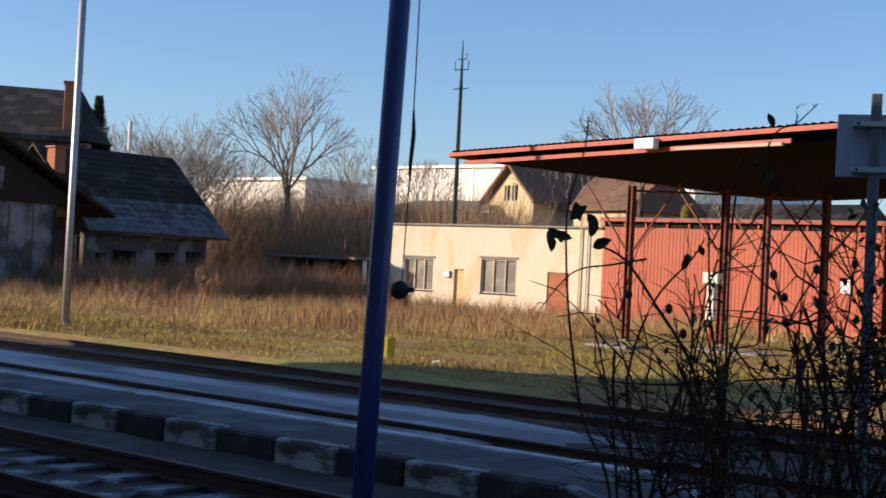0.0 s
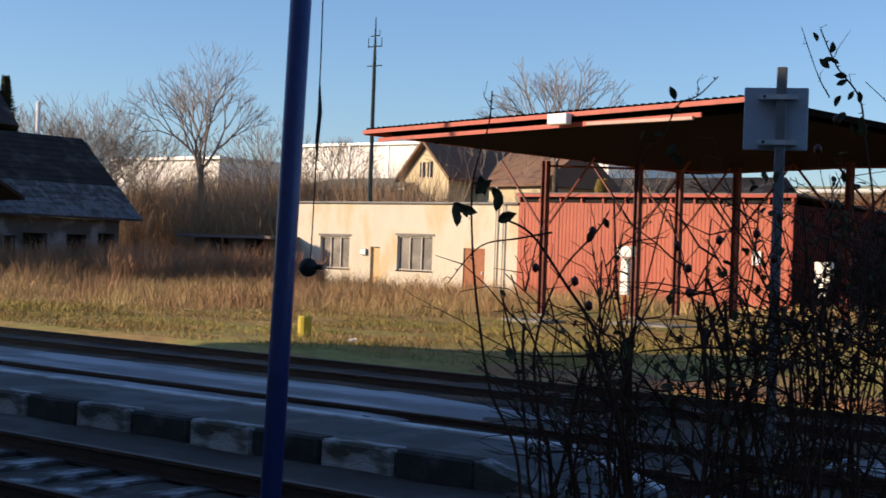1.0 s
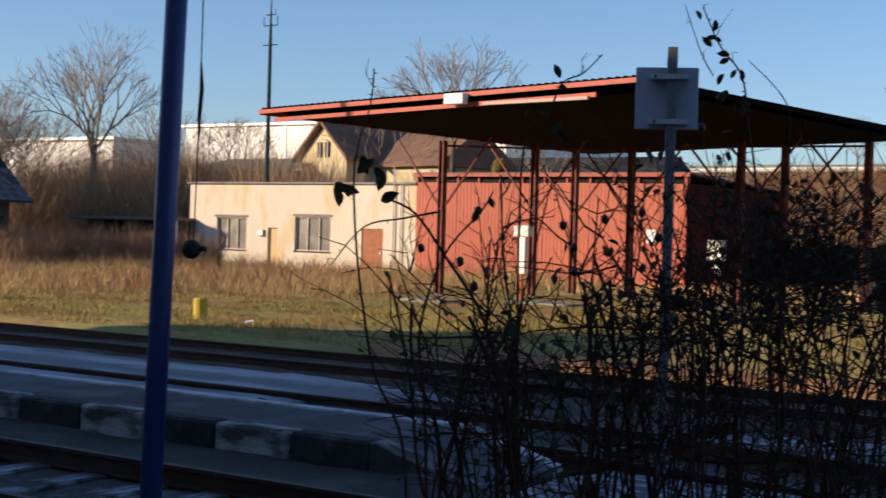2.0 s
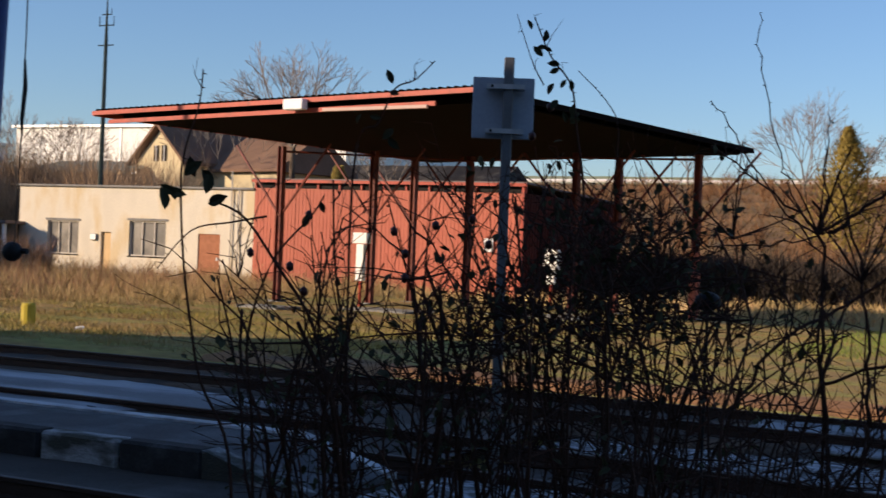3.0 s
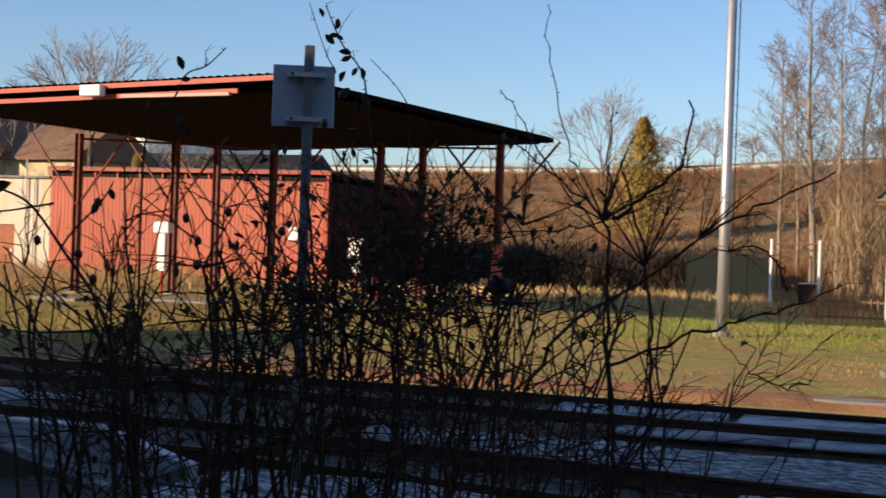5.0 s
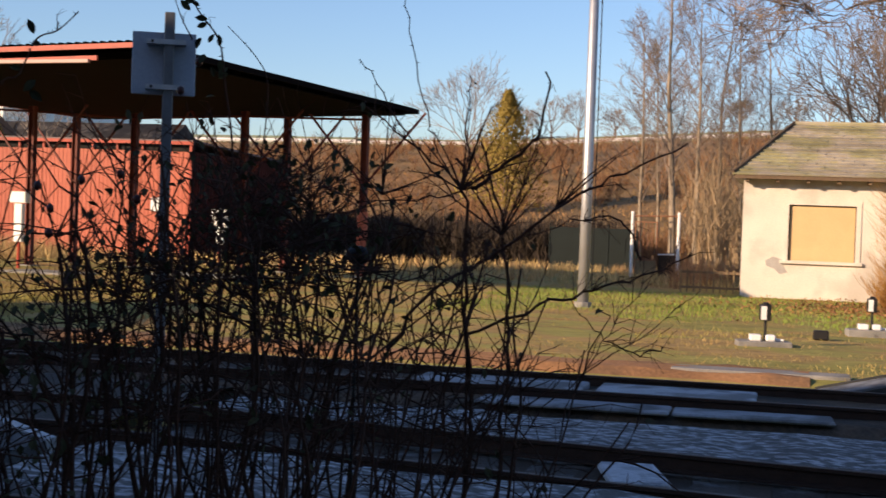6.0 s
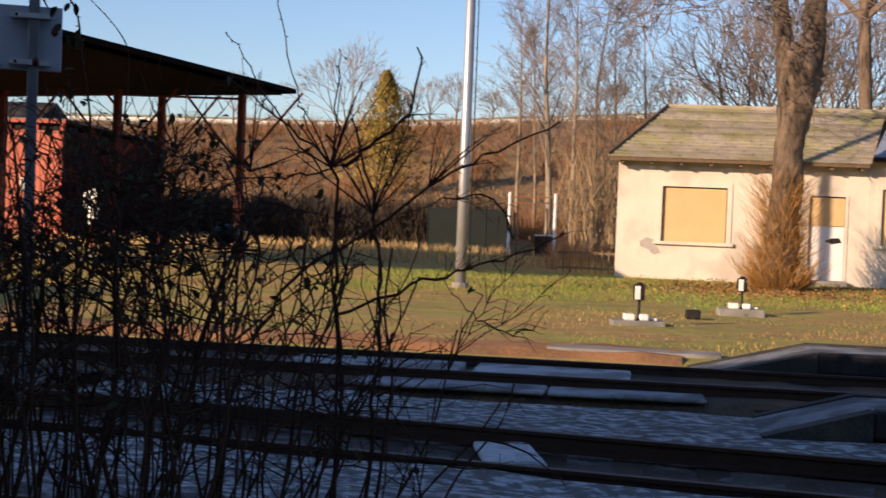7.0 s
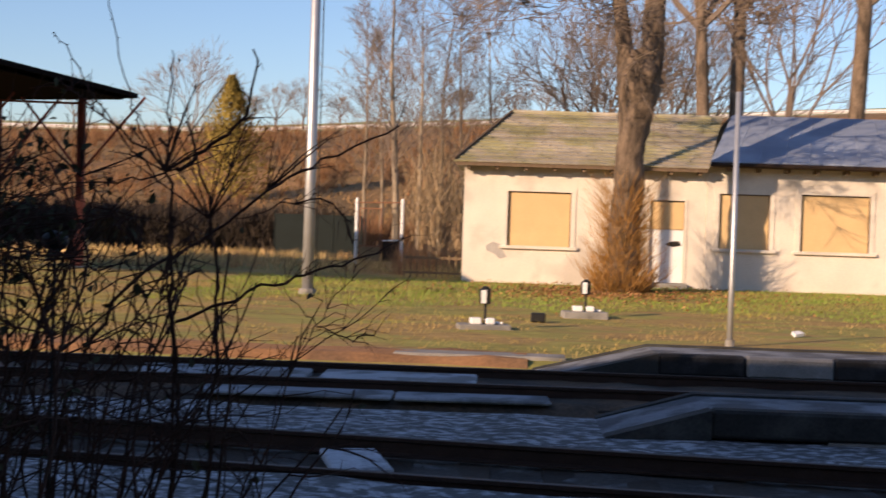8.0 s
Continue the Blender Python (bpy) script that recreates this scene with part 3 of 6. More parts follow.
def red_shed():
    X0, X1, Y, H = -34.83, -22.05, 50.0, 4.45
    t = thing("steel_shed", pose(0, Y, 0), "red corrugated steel shed beside the cream workshop", "shed")
    n = 12
    w = (X1 - X0) / n
    f = Form()
    prof, k, x = [], 0, 0.0
    ribs = 6
    p = w / ribs
    for r in range(ribs):
        prof += [(r * p, 0.0), (r * p + 0.45 * p, 0.0), (r * p + 0.55 * p, -0.013), (r * p + 0.95 * p, -0.013)]
    prof += [(w, 0.0)]
    vs = [(a, b, z) for z in (-0.2, H - 0.36) for a, b in prof]
    m = len(prof)
    f.add(vs, [(i, i + 1, m + i + 1, m + i) for i in range(m - 1)])
    me = f.mesh("sheet")
    for i in range(n):
        part("sheet", me, M_RED, t, at=(X0 + i * w, -0.02 - (0.012 if i % 2 else 0), random.uniform(-0.02, 0.02)))
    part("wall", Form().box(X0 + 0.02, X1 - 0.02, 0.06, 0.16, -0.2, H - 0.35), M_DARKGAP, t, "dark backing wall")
    # a dark strip gives the gap under the roof its shade
    part("clerestory", Form().box(X0, X1, 0.10, 0.14, H - 0.34, H - 0.08), M_DARK, t, "dark strip in place of the shaded clerestory gap")
    for i in range(0, n + 1, 1):
        part("clerestory_post", Form().box(X0 + i * w - 0.04, X0 + i * w + 0.04, 0.0, 0.09, H - 0.36, H - 0.1), M_REDBEAM, t)
    part("fascia", Form().box(X0 - 0.1, X1 + 0.12, -0.16, -0.1, H - 0.10, H + 0.02), M_REDBEAM, t, "red roof edge")
    part("roof", Form().prism([(-0.1, H), (11.2, H - 0.35), (11.2, H - 0.27), (-0.1, H + 0.08)], (X0 - 0.1, X1 + 0.12), "x"), M_ROOFSHEET, t)
    part("corner_post", Form().box(X1 - 0.1, X1, -0.08, 0.0, -0.2, H - 0.1), M_REDBEAM, t)
    side = Form()
    q = 0.26
    k = int(11 / q)
    prof = []
    for r in range(k):
        prof += [(0.0, r * q), (0.0, r * q + 0.45 * q), (0.035, r * q + 0.55 * q), (0.035, r * q + 0.95 * q)]
    m = len(prof)
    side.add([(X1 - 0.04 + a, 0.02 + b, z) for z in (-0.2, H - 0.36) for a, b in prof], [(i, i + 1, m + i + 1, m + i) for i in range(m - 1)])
    part("side_sheeting", side, M_SHEDSIDE, t, "red side sheeting darkened for its shade")
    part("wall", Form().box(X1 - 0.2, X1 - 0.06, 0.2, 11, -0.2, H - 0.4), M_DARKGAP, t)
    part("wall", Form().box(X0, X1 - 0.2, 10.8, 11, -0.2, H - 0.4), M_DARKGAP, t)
    notice = tagged(part("notice_board", Form().box(-0.2, 0.2, -0.03, 0, -0.27, 0.27, 0.01), M_WHITE, None), "white notice board on the red shed", "sign")
    notice.location = (-23.5, Y - 0.08, 2.0)


cream_building()
red_shed()


# ---- loading canopy ----
def canopy():
    C, PHI = (-17.59, 34.13), -8.5
    L, W = 12.1, 14.33
    z0, sx, sy = 5.1, 0.017, -0.009
    t = thing("loading_canopy", pose(C[0], C[1], 0, 0, 0, PHI), "open red steel loading canopy with a corrugated roof", "canopy")

    def top(x, y):
        return z0 + sx * x + sy * y

    f = Form()
    p = 0.21
    n = int(L / p)
    prof = []
    for r in range(n):
        a = -L / 2 + r * p
        prof += [(a, 0.0), (a + 0.3 * p, 0.0), (a + 0.5 * p, 0.055), (a + 0.8 * p, 0.055)]
    prof.append((L / 2, 0.0))
    m = len(prof)
    for th in (0.0, -0.012):
        f.add([(a, y, top(a, y) + b + th - 0.06) for y in (-W / 2, W / 2) for a, b in prof], [(i, i + 1, m + i + 1, m + i) for i in range(m - 1)])
    part("roof_sheeting", f, M_UNDER, t, "corrugated roof sheets, blackened for the shade underneath")

    def beam(name, x0, x1, y0, y1, drop, h, w, material, label=""):
        a, b = Vector((x0, y0, top(x0, y0) - drop)), Vector((x1, y1, top(x1, y1) - drop))
        d = (b - a)
        side = Vector((-d.y, d.x, 0)).normalized() * w / 2
        up = Vector((0, 0, h))
        vs = [a - side, a + side, b + side, b - side, a - side + up, a + side + up, b + side + up, b - side + up]
        part(name, Form().add(vs, [(0, 1, 2, 3), (4, 7, 6, 5), (0, 4, 5, 1), (1, 5, 6, 2), (2, 6, 7, 3), (3, 7, 4, 0)]), material, t, label)

    hx, hy = L / 2, W / 2
    beam("fascia", -hx, hx, -hy - 0.03, -hy - 0.03, 0.17, 0.105, 0.04, M_REDBEAM, "bright red front fascia")
    beam("fascia", -hx, -hx, -hy, hy, 0.19, 0.13, 0.04, M_REDBEAM)
    # right and rear fascias take the shade-black in place of the red
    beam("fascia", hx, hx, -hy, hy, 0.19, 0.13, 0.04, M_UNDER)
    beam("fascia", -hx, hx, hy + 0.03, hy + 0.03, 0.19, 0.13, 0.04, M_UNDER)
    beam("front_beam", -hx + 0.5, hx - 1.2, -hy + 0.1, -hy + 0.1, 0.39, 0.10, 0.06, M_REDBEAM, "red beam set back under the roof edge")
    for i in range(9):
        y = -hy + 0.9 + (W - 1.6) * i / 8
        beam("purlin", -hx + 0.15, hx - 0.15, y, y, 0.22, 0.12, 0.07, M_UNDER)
    # the soffit carries the canopy's shade in its colour
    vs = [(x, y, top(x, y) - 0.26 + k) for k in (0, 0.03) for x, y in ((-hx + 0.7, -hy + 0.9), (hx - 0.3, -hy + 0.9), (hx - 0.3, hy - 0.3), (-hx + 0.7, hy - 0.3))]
    part("soffit", Form().add(vs, [(0, 1, 2, 3), (4, 7, 6, 5), (0, 4, 5, 1), (1, 5, 6, 2), (2, 6, 7, 3), (3, 7, 4, 0)]), M_UNDER, t, "sheeted soffit, blackened for the shade")
    turn = Matrix.Rotation(radians(-PHI), 3, "Z")
    feet = [(-23.6, 35.2), (-21.4, 37.0), (-21.5, 39.8), (-19.2, 39.2), (-15.3, 38.4), (-11.9, 39.4), (-14.7, 40.4)]
    ends = []
    for k, (x, y) in enumerate(feet):
        q = turn @ Vector((x - C[0], y - C[1], 0))
        h = top(q.x, q.y) - 0.3
        f = Form().box(q.x - 0.1, q.x + 0.1, q.y - 0.012, q.y + 0.012, 0, h).box(q.x - 0.1, q.x - 0.08, q.y - 0.09, q.y + 0.09, 0, h).box(q.x + 0.08, q.x + 0.1, q.y - 0.09, q.y + 0.09, 0, h)
        post = part("post", f, M_POST, t, "rolled steel post, its red darkened for the roof's shade")
        part("base_plate", Form().box(q.x - 0.22, q.x + 0.22, q.y - 0.22, q.y + 0.22, -0.02, 0.04, 0.01), M_CONC, post)
        ends.append((q, h))
        for s in (-1, 1):
            a = Vector((q.x, q.y + 0.02 * s, h - 2.1))
            b2 = Vector((q.x + s * 1.9, q.y, h + 0.05))
            part("brace", Form().tube([a, b2], 0.04, 5), M_POST, t)
    for a, b2 in ((0, 1), (1, 3), (3, 4), (4, 5)):
        (p0, h0), (p1, h1) = ends[a], ends[b2]
        part("tie", Form().tube([(p0.x, p0.y, h0 - 0.15), (p1.x, p1.y, h1 - 0.15)], 0.035, 5), M_POST, t)
    # brighter red up to 1.95 m on this one post
    q = ends[5][0]
    part("post_sleeve", Form().tube([(q.x, q.y, 0.1), (q.x, q.y, 1.95)], 0.16, 10), M_RED, t, "brighter red tube round the post's lower part")
    lamp = part("tube_lamp", Form().box(1.75, 4.7, -hy - 0.02, -hy + 0.06, top(3, -hy) - 0.42, top(3, -hy) - 0.34, 0.01), M_TUBE, t, "long dull lamp tube fitting")
    part("lamp_box", Form().box(0.75, 1.35, -hy - 0.25, -hy - 0.05, top(0, -hy) - 0.33, top(0, -hy) - 0.08, 0.02), M_WHITE, t, "white floodlight box")


canopy()
for n, (x, y, lx, ly) in enumerate(((-21.3, 31.4, 1.5, 1.0), (-18.6, 33.2, 2.2, 1.4), (-15.0, 35.5, 3.0, 1.5))):
    o = tagged(part("concrete_slab", Form().box(-lx / 2, lx / 2, -ly / 2, ly / 2, -0.15, 0.07, 0.02), M_CONC), "worn pale concrete slab on the ground", "slab", "slabs under the canopy")
    o.matrix_basis = pose(x, y, 0, 0, 0, -8)


def pump(x, y, w, h, z, label):
    t = thing("equipment_cabinet", pose(x, y, 0, 0, 0, -8), label, "cabinet", "cabinets under the canopy")
    part("body", Form().box(-w / 2, w / 2, -0.12, 0.12, z, z + h, 0.02), M_WHITE, t)
    part("pedestal", Form().box(-w / 4, w / 4, -0.08, 0.08, 0.75, z - 0.02, 0.015), M_WHITE, t)
    part("foot", Form().tube([(0, 0, -0.05), (0, 0, 0.75)], 0.05, 8), M_REDBEAM, t)


pump(-20.75, 35.3, 0.55, 0.32, 1.85, "white cabinet on a pedestal beside a post")
pump(-17.6, 42.3, 0.56, 0.67, 1.24, "white cabinet on a pedestal beside a post")


# ---- boarded house ----
def boarded_house():
    Y = 39.0
    t = thing("boarded_house", pose(0, Y, 0), "pale stucco single-storey house with boarded windows", "house")
    x0, xm, x1 = -0.9, 5.85, 17.0
    e1, e2 = 3.28, 3.42
    wins = [(0.33, 2.1, 1.05, 2.57)]
    door = (4.3, 5.25, 0.0, 2.44)
    wins2 = [(6.2, 7.6, 1.15, 2.68), (8.45, 10.35, 1.15, 2.72), (11.4, 13.3, 1.15, 2.72)]
    part("wall", Form().wall(x0, xm, 0, 0.4, -0.3, e1, wins + [door]), M_STUCCO, t)
    part("wall", Form().wall(xm + 0.003, x1, -0.03, 0.37, -0.3, e2, wins2), M_STUCCO, t)
    part("wall", Form().box(x0, x0 + 0.4, 0.4, 6.5, -0.3, e1), M_STUCCO, t)
    part("wall", Form().box(x1 - 0.4, x1, 0.37, 6.5, -0.3, e2), M_STUCCO, t)
    part("wall", Form().box(x0 + 0.4, x1 - 0.4, 6.1, 6.5, -0.3, e1), M_STUCCO, t)
    for i, (a, b, c, d) in enumerate(wins + wins2):
        y = 0.0 if i == 0 else -0.03
        w = part("boarded_window", Form().box(a, b, y + 0.07, y + 0.11, c, d), M_BOARD, t, "tan boarding over a window")
        f = Form().box(a - 0.13, a, y - 0.025, y + 0.06, c, d + 0.12).box(b, b + 0.13, y - 0.025, y + 0.06, c, d + 0.12).box(a, b, y - 0.025, y + 0.06, d, d + 0.12)
        part("surround", f, M_STUCCO, w)
        part("edge_strip", Form().box(a, b, y + 0.045, y + 0.07, d - 0.035, d).box(a, a + 0.025, y + 0.045, y + 0.07, c, d - 0.035).box(b - 0.025, b, y + 0.045, y + 0.07, c, d - 0.035), M_TIMBER, w, "dark gap round the boarding")
        part("sill", Form().box(a - 0.2, b + 0.2, y - 0.1, y + 0.06, c - 0.09, c, 0.012), M_STUCCO, w, "projecting sill")
    d = part("door", Form().box(4.3, 5.25, 0.08, 0.12, 0.15, 1.62), M_WHITE, t, "white board with a hole in it over the door")
    part("transom_board", Form().box(4.3, 5.25, 0.06, 0.1, 1.64, 2.40), M_BOARD, d, "tan board above the door")
    # dark patch on the board, coloured as the shade inside the hole
    part("broken_hole", Form().prism([(4.75, 1.22), (4.95, 1.15), (5.2, 1.2), (5.12, 1.32), (4.9, 1.3)], (0.062, 0.082), "y"), M_DARK, d)
    part("door_frame", Form().box(4.22, 4.3, -0.02, 0.06, 0, 2.5).box(5.25, 5.33, -0.02, 0.06, 0, 2.5).box(4.3, 5.25, -0.02, 0.06, 2.44, 2.5), M_STUCCO, d)
    part("door_step", Form().box(4.2, 5.35, -0.4, 0.0, -0.15, 0.15, 0.02), M_CONC, t)
    patch = [(0.35, 0.0), (0.55, 0.12), (0.78, 0.05), (0.85, -0.15), (0.95, -0.3), (0.75, -0.36), (0.6, -0.22), (0.38, -0.14)]
    part("mortar_patch", Form().prism([(a - 0.6, b + 1.02) for a, b in patch], (-0.004, 0.003), "y"), M_GREYPATCH, t, "grey patch of bare mortar")
    # roof of the left part: hipped at its free end
    ey, rz, ry = -0.55, 4.98, 3.2
    th = 0.09
    A, B, Cc, D = Vector((x0 - 0.3, ey, e1 + 0.05)), Vector((xm - 0.05, ey, e1 + 0.05)), Vector((xm + 0.85, ry, rz)), Vector((0.4, ry, rz))
    E, F = Vector((x0 - 0.3, 7.0, e1 + 0.05)), Vector((xm, 7.0, e1 + 0.05))
    part("roof", Form().add([A, B, Cc, D, E, F], [(0, 1, 2, 3), (0, 3, 4), (4, 3, 2, 5), (0, 4, 5, 1), (1, 5, 2)]), M_TILE, t, "mossy brown tile roof")
    rows = 16
    for r in range(rows):
        k0, k1 = r / rows, (r + 1) / rows
        a0, b0, a1, b1 = A.lerp(D, k0), B.lerp(Cc, k0), A.lerp(D, k1), B.lerp(Cc, k1)
        n = Vector((0, -0.42, 0.9))
        f = Form()
        m = 22
        for c in range(m):
            u0, u1 = c / m, (c + 1) / m
            lift = 0.045 + 0.012 * math.sin(c * 1.7 + r * 2.1)
            lo0, lo1, hi0, hi1 = a0.lerp(b0, u0), a0.lerp(b0, u1), a1.lerp(b1, u0), a1.lerp(b1, u1)
            f.add([lo0 + n * 0.005, lo1 + n * 0.005, lo1 + n * lift, lo0 + n * lift, hi0 + n * 0.012, hi1 + n * 0.012], [(0, 1, 2, 3), (3, 2, 5, 4), (0, 3, 4), (1, 5, 2)])
        part("tile_course", f, M_TILE, t)
    part("verge", Form().tube([A + Vector((0, 0, 0.06)), D + Vector((0, 0, 0.07))], 0.05, 6), M_TIMBER, t, "dark edging along the roof's left slope")
    part("ridge", Form().tube([D + Vector((0, 0, 0.03)), Cc + Vector((0, 0, 0.03))], 0.08, 6), M_TILE, t)
    A2, B2, C2, D2 = Vector((xm - 0.02, ey - 0.05, e2 + 0.05)), Vector((x1 + 0.3, ey - 0.05, e2 + 0.05)), Vector((x1 + 0.3, ry + 0.1, rz + 0.05)), Vector((xm + 1.15, ry + 0.1, rz + 0.05))
    up = Vector((0, 0, th))
    part("roof", Form().add([A2, B2, C2, D2, A2 + up, B2 + up, C2 + up, D2 + up, Vector((xm, 7, e2)), Vector((x1 + 0.3, 7, e2))], [(4, 5, 6, 7), (0, 3, 2, 1), (0, 1, 5, 4), (1, 2, 6, 5), (0, 4, 7, 3), (7, 6, 9, 8)]), M_BLUETILE, t, "smooth blue-grey metal roof")
    for k in range(1, 17):
        u = k / 17
        part("roof_seam", Form().tube([A2.lerp(B2, u) + up, D2.lerp(C2, u) + up], 0.018, 4), M_BLUETILE, t)
    part("gutter", Form().tube([A2 + Vector((0, -0.06, -0.01)), B2 + Vector((0, -0.06, -0.01))], 0.06, 8), M_DARKGAP, t, "dark half-round gutter")
    part("eaves_board", Form().box(x0 - 0.25, xm - 0.08, ey + 0.02, ey + 0.06, e1 - 0.05, e1 + 0.05), M_TIMBER, t)
    part("soffit", Form().box(xm + 0.03, x1, ey + 0.03, -0.04, e2 - 0.02, e2 + 0.03), M_TIMBER, t)
    k = 0
    x = x0 + 0.1
    while x < x1:
        z = e1 if x < xm else e2
        part("rafter_end", Form().box(x - 0.05, x + 0.05, ey + 0.1, -0.03, z - 0.13, z + 0.02), M_TIMBER, t)
        x += 0.8


boarded_house()


# ---- buildings on the far left ----
def left_buildings():
    t = thing("old_hut", pose(-55.3, 0, 0), "old plastered hut with a dark tile roof, in shade", "hut")
    Y0, Y1 = 38.0, 46.1
    holes = [(-43.3, -42.1, -0.2, 2.05), (-41.0, -39.6, 0.9, 2.05), (-45.0, -44.0, -0.2, 2.15), (-39.2, -38.6, 0.4, 1.9)]
    f = Form().wall(-Y1 + 0.8, -Y0, 0, 0.4, -0.3, 2.84, holes)
    # the wall runs along y and faces +x
    g = Form()
    g.v, g.f = [(-0.8 - y, -x, z) for x, y, z in f.v], f.f
    part("wall", g, M_GREYWALL, t, "stained grey plaster wall")
    part("wall", Form().box(-8.5, -1.25, Y1 - 1.2, Y1 - 0.82, -0.3, 2.8), M_GREYWALL, t)
    part("wall", Form().box(-8.5, -8.1, Y0, Y1 - 1.25, -0.3, 2.8), M_GREYWALL, t)
    # one dark sheet behind the wall replaces the unlit rooms
    part("interior", Form().box(-1.6, -1.5, Y0, Y1 - 1.3, -0.3, 2.6), M_DARK, t, "dark sheet in place of the unlit interior behind the openings")
    x_r, z_r, z_e = -5.05, 7.13, 2.93
    part("roof", Form().prism([(0, z_e), (0, z_e - 0.1), (x_r, z_r - 0.12), (x_r * 2, z_e - 0.1), (x_r * 2, z_e), (x_r, z_r)], (Y0 - 0.4, Y1), "y"), M_DARKTILE, t, "dark slate tile roof with pale worn courses")
    rows = 15
    for r in range(rows):
        k0, k1 = r / rows, (r + 1) / rows
        a, b = (x_r * k0, z_e + (z_r - z_e) * k0), (x_r * k1, z_e + (z_r - z_e) * k1)
        n = 26
        f = Form()
        for c in range(n):
            y0, y1 = Y0 - 0.4 + (Y1 - Y0 + 0.4) * (c + 0.03) / n, Y0 - 0.4 + (Y1 - Y0 + 0.4) * (c + 0.97) / n
            h = random.uniform(0.03, 0.06)
            f.add([(a[0] + 0.03, y0, a[1] + 0.005), (a[0] + 0.03, y1, a[1] + 0.005), (a[0] + 0.03, y1, a[1] + h), (a[0] + 0.03, y0, a[1] + h), (b[0], y0, b[1] + 0.015), (b[0], y1, b[1] + 0.015)], [(0, 1, 2, 3), (3, 2, 5, 4)])
        part("tile_course", f, M_FROSTTILE if r < 3 else M_HALFFROST if r < 6 else M_DARKTILE, t, "frost-paled tile course" if r < 3 else "")
    ch = part("chimney", Form().box(-3.9, -3.2, 37.7, 38.3, 5.2, 6.85, 0.02), M_BRICK, t, "short brick chimney")
    part("cap", Form().box(-3.98, -3.12, 37.62, 38.38, 6.85, 6.95, 0.02), M_BRICK, ch)

    t = thing("barn", pose(-54.0, 0, 0), "grey boarded barn with a dark overhanging roof, in shade", "barn")
    part("wall", Form().prism([(26.2, -0.3), (35.2, -0.3), (35.2, 3.93), (26.2, 3.93)], (-5, -0.3), "x"), M_GREYWALL, t, "pale blue-grey boarded wall")
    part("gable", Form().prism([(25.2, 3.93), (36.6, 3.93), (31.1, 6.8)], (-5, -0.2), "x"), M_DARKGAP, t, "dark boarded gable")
    for k in range(7):
        part("board_joint", Form().box(-0.3, -0.27, 26.8 + k * 1.2, 26.86 + k * 1.2, -0.3, 3.93), M_TIMBER, t)
    part("downpipe", Form().tube([(-0.2, 35.1, 0), (-0.2, 35.1, 3.8)], 0.06, 6), M_BLACK, t)
    part("roof", Form().prism([(37.8, 3.5), (37.8, 3.66), (31.1, 7.2), (24.3, 3.66), (24.3, 3.5), (31.1, 7.0)], (-5.4, 0.5), "x"), M_DARKGAP, t, "dark brown roof")
    part("gable_slot", Form().box(-0.2, -0.17, 32.2, 32.4, 4.4, 5.4), M_GREYWALL, t)
    sign = tagged(part("diamond_sign", Form().prism([(0, -0.43), (0.43, 0), (0, 0.43), (-0.43, 0)], (-0.02, 0.02), "x"), M_WHITE), "white diamond sign on a wall", "sign")
    sign.location = (-54.27, 31.75, 1.2)

    c = polar(-56.4, 80)
    t = thing("tall_house", pose(c.x, c.y, 0, 0, 0, 56.4), "two-storey house with a dark roof and brick chimney", "house")
    part("wall", Form().box(-14, 0.8, 0.6, 10, -0.3, 8.0), M_GREYWALL, t)
    part("roof", Form().prism([(0, 7.95), (10.6, 7.95), (10.6, 8.25), (5.3, 11.4), (0, 8.25)], (-14.5, 0.2), "x"), M_DARKTILE, t, "dark tile roof")
    part("hip", Form().add([(0.2, 0, 8.1), (0.2, 10.6, 8.1), (0.2, 5.3, 11.4), (1.9, 0.6, 8.0), (1.9, 10.0, 8.0)], [(0, 3, 2), (3, 4, 2), (4, 1, 2), (0, 2, 1), (0, 1, 4, 3)]), M_DARKTILE, t)
    ch = part("chimney", Form().box(-0.8, 0.0, 0.8, 1.6, 8.5, 11.3, 0.03), M_BRICK, t, "brick chimney")
    part("cap", Form().box(-0.88, 0.08, 0.72, 1.68, 11.3, 11.45, 0.02), M_BRICK, ch)

    t = thing("low_shed", pose(-50.0, 49.1, 0), "low dark timber shed with a flat roof", "shed")
    part("roof", Form().box(-5.6, 2.0, -0.4, 4, 2.15, 2.3, 0.02), M_ROOFSHEET, t)
    part("wall", Form().box(-5.2, 1.7, 2.5, 2.7, -0.3, 2.15), M_DARKGAP, t)
    for k in range(9):
        x = -5.2 + k * 0.84
        # two boards are near-black in place of shaded openings
        m = M_TIMBER if k not in (2, 5) else M_DARK
        part("board", Form().box(x, x + 0.8, 0.0 if k % 3 else 0.5, 0.06 if k % 3 else 0.56, -0.3, 2.15), m, t)
    part("post", Form().box(1.7, 1.85, -0.3, -0.15, -0.3, 2.15), M_WHITE, t, "white corner post")


left_buildings()


